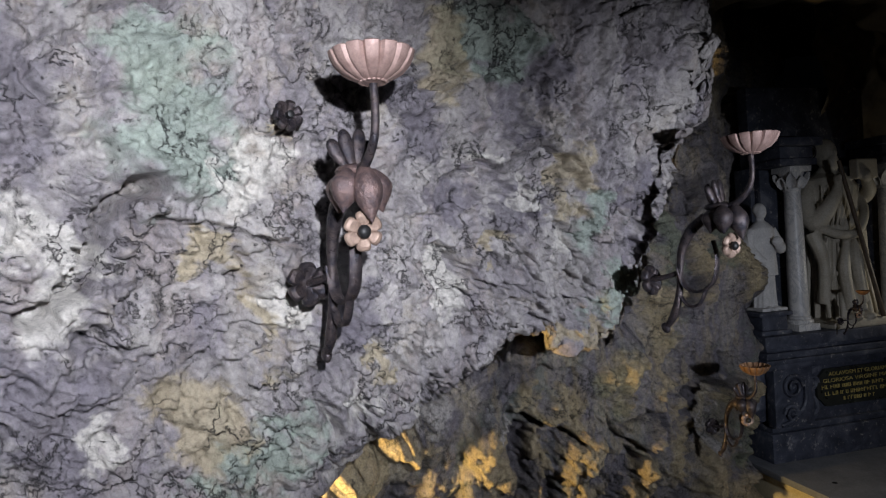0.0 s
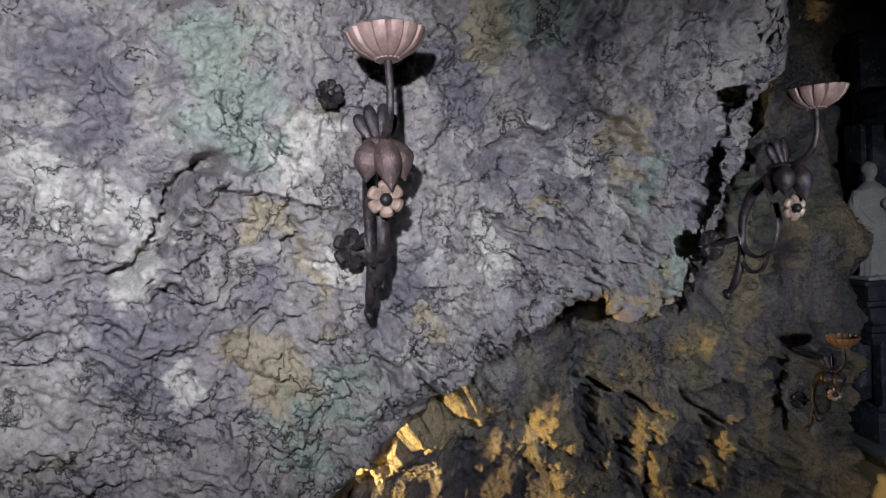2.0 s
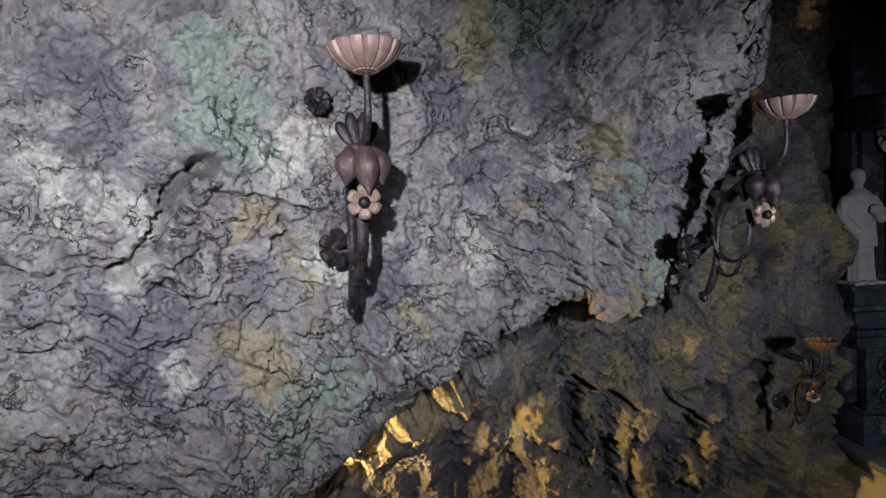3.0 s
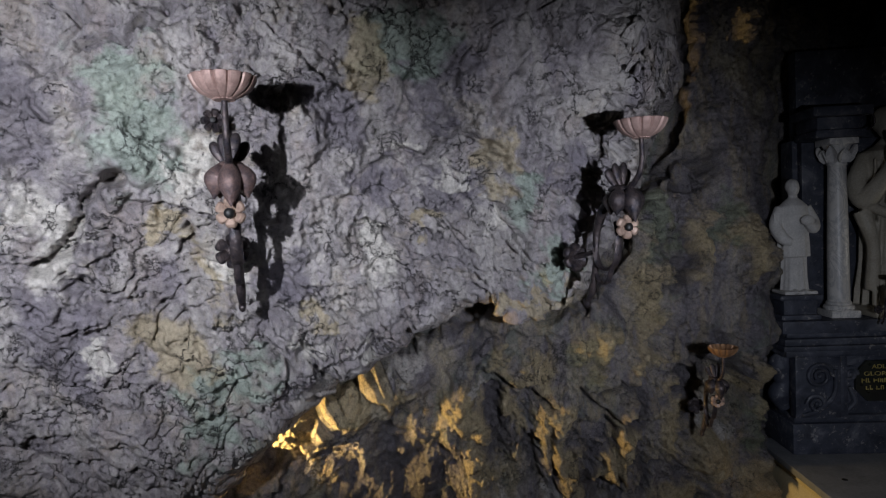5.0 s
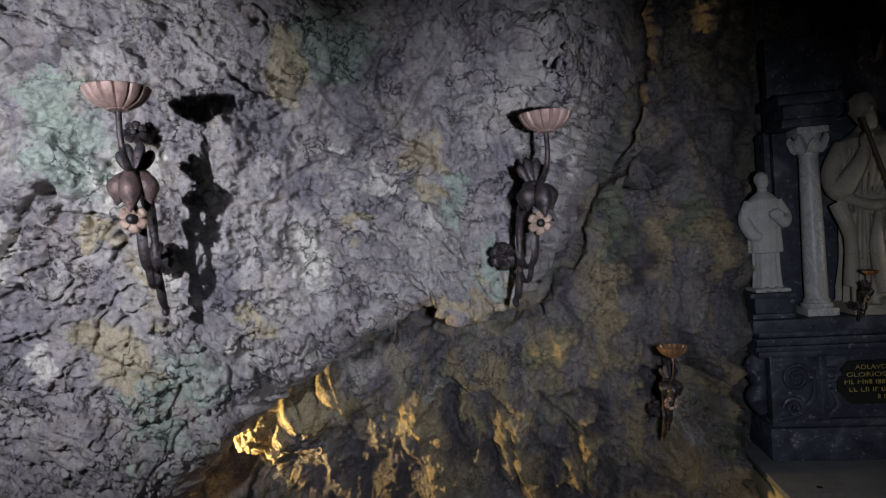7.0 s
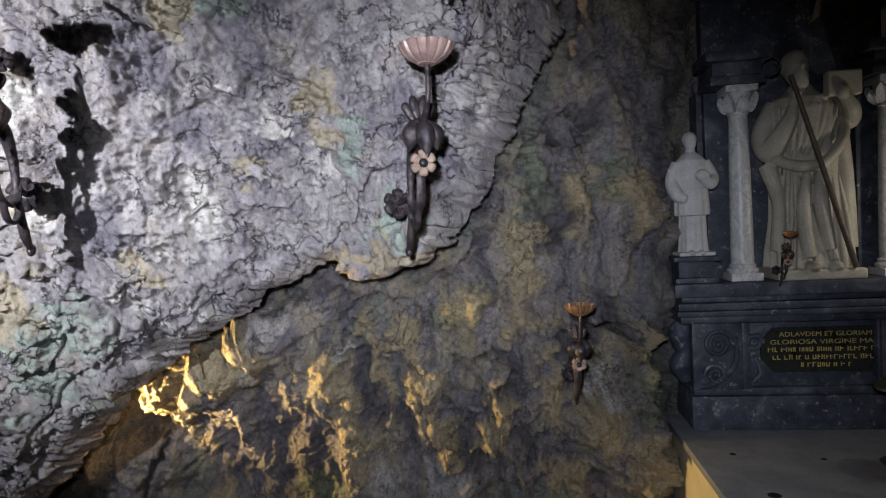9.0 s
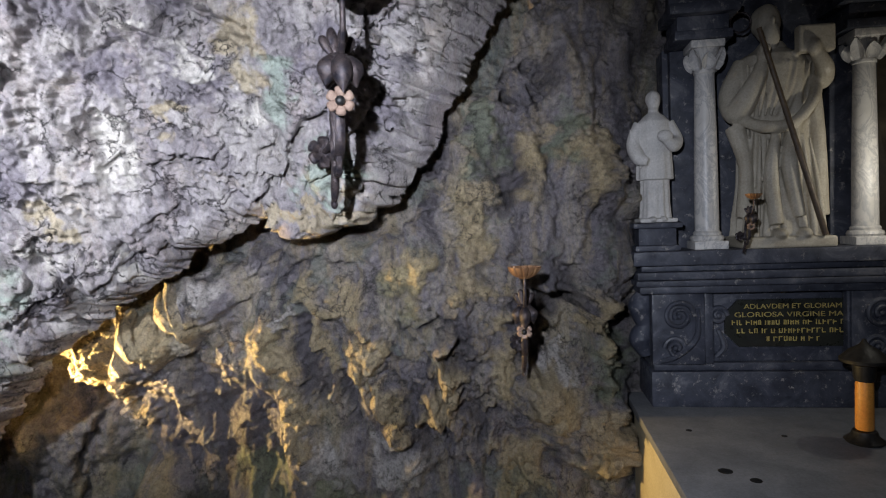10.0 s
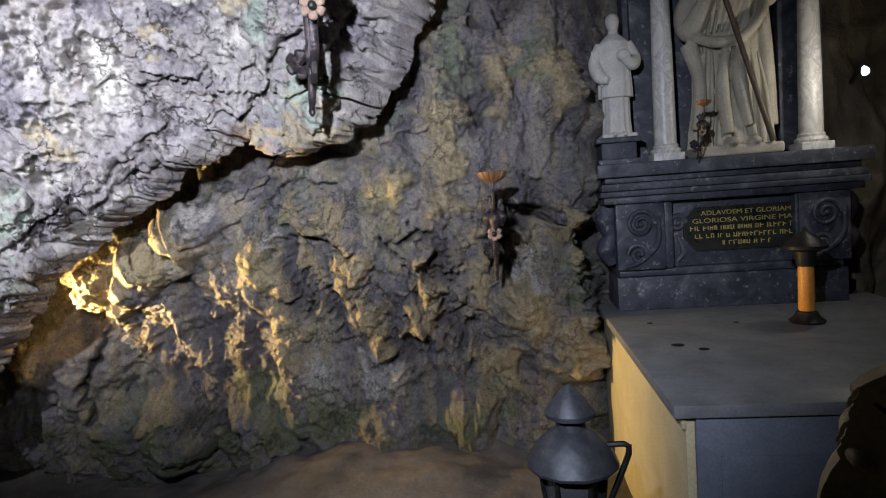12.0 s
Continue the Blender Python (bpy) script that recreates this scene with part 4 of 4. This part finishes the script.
def lump(bm, x, y, z, a, b, c, rx=0, ry=0, rz=0):
    blob(bm, pose(x, y, z, rx, ry, rz) @ Matrix.Diagonal((a, b, c, 1)), 14, 18)


def statue_of_saint():
    bm = bmesh.new()
    robe(bm, [(0.02, 0.235, 0.02, 0, 1.1), (0.1, 0.225, 0.02, 0, 1.2), (0.3, 0.2, 0.01, 0, 1.1), (0.5, 0.195, 0, 0, 0.9), (0.68, 0.2, 0, 0, 0.7), (0.82, 0.215, 0, 0, 0.5), (0.93, 0.215, 0, 0, 0.3),
              (1.0, 0.18, 0, 0, 0.12), (1.04, 0.1, 0, 0, 0), (1.08, 0.065, 0, -0.01, 0)], 11, 0.1, 0.6)
    # head, beard, hair
    lump(bm, -0.03, -0.03, 1.18, 0.075, 0.085, 0.105)
    lump(bm, -0.03, -0.085, 1.1, 0.052, 0.045, 0.075, 12)
    lump(bm, -0.03, 0.0, 1.2, 0.086, 0.085, 0.088)
    lump(bm, -0.03, -0.115, 1.175, 0.014, 0.02, 0.024)
    # arm with the staff: hangs in a wide sleeve and comes up to the chest
    tube(bm, [(-0.16, 0.0, 0.97), (-0.25, -0.03, 0.8), (-0.235, -0.11, 0.7), (-0.16, -0.2, 0.84), (-0.13, -0.22, 0.93)], [0.06, 0.068, 0.074, 0.05, 0.034], 14)
    lump(bm, -0.128, -0.225, 0.97, 0.036, 0.034, 0.05)
    for k in range(3):
        lump(bm, -0.15 + 0.02 * k, -0.25, 0.985 + 0.004 * k, 0.011, 0.022, 0.03, 20)
    # mantle thrown across the front
    tube(bm, [(-0.26, -0.08, 0.68), (-0.12, -0.2, 0.6), (0.05, -0.21, 0.62), (0.2, -0.13, 0.78), (0.2, 0, 0.95)], [0.026, 0.034, 0.03, 0.034, 0.03], 12)
    tube(bm, [(-0.24, -0.07, 0.62), (-0.2, -0.12, 0.4), (-0.21, -0.12, 0.12)], [0.06, 0.04, 0.05], 10)
    tube(bm, [(0.21, -0.06, 0.8), (0.24, -0.06, 0.5), (0.25, -0.05, 0.12)], [0.05, 0.045, 0.055], 10)
    tube(bm, [(0.05, -0.18, 0.6), (0.02, -0.2, 0.4), (0.07, -0.2, 0.12)], [0.04, 0.05, 0.035], 10)
    tube(bm, [(-0.05, -0.19, 0.56), (-0.08, -0.19, 0.34), (-0.06, -0.21, 0.08)], [0.028, 0.042, 0.04], 10)
    for k in range(9):
        x = -0.2 + 0.05 * k
        tube(bm, [(x * 0.8, -0.15 + 0.5 * x * x, 0.58 - 0.02 * (k % 3)), (x * 0.95 + 0.015 * math.sin(k), -0.155 + 0.6 * x * x, 0.3), (x * 1.1, -0.19 + 0.6 * x * x, 0.03)], [0.008, 0.017, 0.02], 8)
        tube(bm, [(x * 0.9, -0.16 + x * x, 0.95), (x * 0.75 - 0.03, -0.165 + x * x, 0.8), (x * 0.6 - 0.07, -0.165 + x * x, 0.66)], [0.008, 0.014, 0.008], 8)
    # arm with the book against the shoulder
    tube(bm, [(0.17, 0, 0.98), (0.26, -0.05, 0.86), (0.24, -0.15, 0.9), (0.17, -0.19, 0.99)], [0.06, 0.058, 0.05, 0.034], 12)
    lump(bm, 0.16, -0.2, 1.0, 0.04, 0.035, 0.045)
    block(bm, 0.08, 0.28, -0.2, -0.13, 0.98, 1.12, 0.008)
    # feet, plinth
    lump(bm, -0.05, -0.22, 0.03, 0.04, 0.075, 0.03)
    lump(bm, 0.09, -0.21, 0.03, 0.04, 0.07, 0.03)
    block(bm, -0.26, 0.26, -0.25, 0.2, -0.045, 0.015, 0.012)
    ob = part("saint_statue", bm, M_STATUE_TAN, None)
    ob.matrix_world = on_altar(0.8, 0.24, 1.785) @ Matrix.Diagonal((0.9, 0.95, 1, 1))
    remeshed(ob, 0.007, 1)
    return tagged(ob, "weathered pale stone statue of a robed bearded saint", "statue")


def statue_of_deacon():
    bm = bmesh.new()
    robe(bm, [(0.0, 0.1, 0, 0, 1), (0.1, 0.09, 0, 0, 1), (0.235, 0.088, 0, 0, 0.8), (0.236, 0.115, 0, 0, 0.7), (0.3, 0.113, 0, 0, 0.7), (0.42, 0.105, 0, 0, 0.5), (0.5, 0.107, 0, 0, 0.3), (0.56, 0.1, 0, 0, 0.1),
              (0.59, 0.065, 0, 0, 0), (0.61, 0.034, 0, 0, 0), (0.63, 0.032, 0, 0, 0)], 8, 0.06, 1.4, 56, 0.74)
    lump(bm, 0, -0.006, 0.672, 0.043, 0.048, 0.056)
    lump(bm, 0, 0.008, 0.685, 0.049, 0.047, 0.047)
    lump(bm, 0, -0.052, 0.665, 0.007, 0.01, 0.012)
    tube(bm, [(-0.09, 0, 0.545), (-0.135, -0.01, 0.44), (-0.115, -0.07, 0.36), (-0.06, -0.1, 0.33)], [0.042, 0.046, 0.044, 0.024], 12)
    tube(bm, [(0.09, 0, 0.545), (0.135, -0.02, 0.45), (0.1, -0.085, 0.42), (0.04, -0.11, 0.45)], [0.042, 0.046, 0.04, 0.022], 12)
    lump(bm, 0.045, -0.115, 0.465, 0.05, 0.03, 0.035)
    tube(bm, [(-0.1, -0.07, 0.3), (-0.14, -0.05, 0.42), (-0.155, -0.03, 0.52)], [0.01, 0.024, 0.006], 8, 0.5)
    lump(bm, -0.035, -0.085, 0.015, 0.022, 0.04, 0.016)
    lump(bm, 0.035, -0.085, 0.015, 0.022, 0.04, 0.016)
    block(bm, -0.12, 0.12, -0.105, 0.1, -0.002, 0.02, 0.006)
    ob = part("deacon_statue", bm, M_STATUE, None)
    ob.matrix_world = on_altar(0.15, 0.16, 1.899) @ Matrix.Diagonal((0.84, 0.9, 1, 1))
    remeshed(ob, 0.0045, 1)
    return tagged(ob, "small white stone statue of a robed deacon", "statue")


statue_of_saint()
statue_of_deacon()
staff = thing("staff", "long dark wooden staff leaning across the saint statue", "staff", on_altar(0.8, 0.24, 1.785))
part("pole", tube(bmesh.new(), [(-0.15, -0.255, 1.1), (0.01, -0.25, 0.56), (0.17, -0.24, 0.02)], [0.013, 0.015, 0.016], 10), M_WOOD, staff)
halo = thing("halo_ring", "thin dark iron ring beside the saint statue head", "iron ring", on_altar(0.63, 0.2, 2.98))
part("ring", tube(bmesh.new(), [(0.055 * math.cos(a), 0, 0.055 * math.sin(a)) for a in (i * math.pi / 8 for i in range(17))], [0.006, 0.006], 8, steps=2), M_IRON, halo)

small = sconce(2.6, 3.36, 1.738, -164, 0.34, "little dark iron candle holder with brown copper bowl on altar", M_COPPER_OLD, M_IRON)

# ---- candle stand, lantern, carved scroll, lamps ----
stand = thing("candle_stand", "black iron stand holding a thick orange candle", "candle stand", on_altar(0.94, -0.42, 0.8605))
part("dish", lathe(bmesh.new(), [(0.075, 0), (0.085, 0.012), (0.06, 0.03), (0.05, 0.055), (0.035, 0.06)], 28), M_BLACKMETAL, stand)
part("candle", lathe(bmesh.new(), [(0.036, 0.061), (0.038, 0.07), (0.037, 0.27), (0.034, 0.285), (0.012, 0.28)], 28), M_CANDLE, stand, "thick orange wax candle")
part("cap", lathe(bmesh.new(), [(0.04, 0.286), (0.045, 0.3), (0.05, 0.36), (0.1, 0.375), (0.102, 0.39), (0.06, 0.43), (0.02, 0.455), (0.006, 0.48)], 24), M_BLACKMETAL, stand, "black metal cap")

lantern = thing("lantern", "dull tin lantern with pointed roof on a post", "lantern", pose(2.215, 1.5, 0.03, 0, 0, 12))
part("post", lathe(bmesh.new(), [(0.03, -0.06), (0.024, 0.02), (0.022, 0.34), (0.05, 0.38), (0.055, 0.395)], 14), M_BLACKMETAL, lantern)
part("base_plate", lathe(bmesh.new(), [(0.06, 0.3955), (0.085, 0.4), (0.085, 0.415), (0.07, 0.425)], 6), M_BLACKMETAL, lantern)
for k in range(6):
    a0, a1 = math.pi / 3 * k, math.pi / 3 * (k + 1)
    bm = tube(bmesh.new(), [(0.07 * math.cos(a0), 0.07 * math.sin(a0), 0.42), (0.105 * math.cos(a0), 0.105 * math.sin(a0), 0.7)], [0.008, 0.008], 6, steps=1)
    part("frame_bar", bm, M_BLACKMETAL, lantern)
    bm, th = bmesh.new(), 0.003
    q = []
    for r0, z in ((0.064, 0.425), (0.098, 0.695)):
        for rr in (r0, r0 - th):
            q.append([bm.verts.new((rr * math.cos(a), rr * math.sin(a), z)) for a in (a0, a1)])
    for a, b in ((0, 2), (1, 3), (0, 1), (2, 3)):
        bm.faces.new((q[a][0], q[a][1], q[b][1], q[b][0]))
    bm.faces.new((q[0][0], q[1][0], q[3][0], q[2][0]))
    bm.faces.new((q[0][1], q[1][1], q[3][1], q[2][1]))
    part("pane", bm, M_GLASS, lantern, "smoky lantern pane")
part("roof", lathe(bmesh.new(), [(0.1, 0.7), (0.142, 0.705), (0.145, 0.715), (0.12, 0.765), (0.075, 0.81), (0.05, 0.825), (0.046, 0.85)], 24, 12, 0.03), M_LEAD, lantern, "flared tin roof")
part("chimney", lathe(bmesh.new(), [(0.045, 0.8505), (0.05, 0.86), (0.078, 0.865), (0.08, 0.88), (0.05, 0.92), (0.022, 0.95), (0.005, 0.965)], 20, 8, 0.03), M_LEAD, lantern, "pointed tin chimney cap")
part("bracket", tube(bmesh.new(), [(0.1, 0.0, 0.56), (0.15, 0.0, 0.68), (0.175, 0.0, 0.765), (0.11, 0.0, 0.77)], [0.01, 0.01], 8, steps=3), M_BLACKMETAL, lantern)

scroll = thing("carved_scroll", "cream painted carved scroll end with dark groove", "carved scroll", pose(2.765, 0.61, 0.0, 0, 0, -8))
bm = bmesh.new()
outline = smooth_path([(0.32, 1.348), (0.2, 1.35), (0.118, 1.338), (0.069, 1.316), (0.041, 1.292), (0.044, 1.267), (0.026, 1.239), (0.028, 1.205), (0.01, 1.168), (-0.005, 1.1), (-0.03, 0.8), (-0.02, 0.4), (0.0, -0.06)], 5)
front, rear = [], []
for p in [*outline, Vector((0.32, -0.06))]:
    front.append(bm.verts.new((p.x, -0.025, p.y)))
    rear.append(bm.verts.new((p.x, 0.025, p.y)))
bm.faces.new(front)
bm.faces.new(rear[::-1])
for j in range(len(front)):
    k = (j + 1) % len(front)
    bm.faces.new((front[j], front[k], rear[k], rear[j]))
bmesh.ops.bevel(bm, geom=[e for e in bm.edges if len(e.link_faces) == 2 and len(e.link_faces[0].verts) + len(e.link_faces[1].verts) > 20], offset=0.006, segments=2, affect="EDGES")
part("panel", bm, M_CREAM, scroll)
part("groove", tube(bmesh.new(), [(0.066, -0.026, 1.282), (0.095, -0.027, 1.255), (0.105, -0.027, 1.215), (0.095, -0.027, 1.17), (0.07, -0.027, 1.135), (0.04, -0.027, 1.06)], [0.002, 0.005, 0.006, 0.005, 0.002], 8), M_BLACKMETAL, scroll, "black curved groove")
part("leaf_carving", blob(bmesh.new(), pose(0.05, -0.026, 1.2, 0, 35) @ Matrix.Diagonal((0.022, 0.012, 0.012, 1))), M_CREAM, scroll)


def glowing(name, color, strength):
    m = Mat(name)
    m.b.inputs["Emission Color"].default_value = (*color, 1)
    m.b.inputs["Emission Strength"].default_value = strength
    return m.m


flood = thing("floor_spotlight", "small warm spotlight tucked under the rock ledge", "spotlight", pose(-1.36, 2.02, 0.93, 0, 0, 40))
part("housing", lathe(bmesh.new(), [(0.02, -0.06), (0.03, -0.04), (0.034, 0.03), (0.03, 0.032)], 18, m=Matrix.Rotation(radians(100), 4, "Y")), M_BLACKMETAL, flood)
part("lens", lathe(bmesh.new(), [(0.014, 0.0325), (0.013, 0.038), (0.005, 0.041)], 16, m=Matrix.Rotation(radians(100), 4, "Y")), glowing("warm_lens", (1.0, 0.8, 0.45), 12), flood, "glowing warm lens")
part("bracket", tube(bmesh.new(), [(0, 0, 0), (-0.02, 0.1, 0.0), (-0.02, 0.3, 0.02)], [0.008, 0.008], 8), M_BLACKMETAL, flood)

bulb = thing("bare_lamp", "small bright white lamp on a stem beside altar", "lamp", pose(3.42, 3.45, 2.11))
part("bulb", blob(bmesh.new(), Matrix.Diagonal((0.018, 0.018, 0.021, 1))), glowing("white_bulb", (1.0, 0.97, 0.9), 40), bulb, "glowing white bulb")
part("holder", tube(bmesh.new(), [(0, 0.02, 0.02), (0.03, 0.25, 0.05), (0.1, 0.9, 0.05)], [0.012, 0.012], 8), M_BLACKMETAL, bulb)
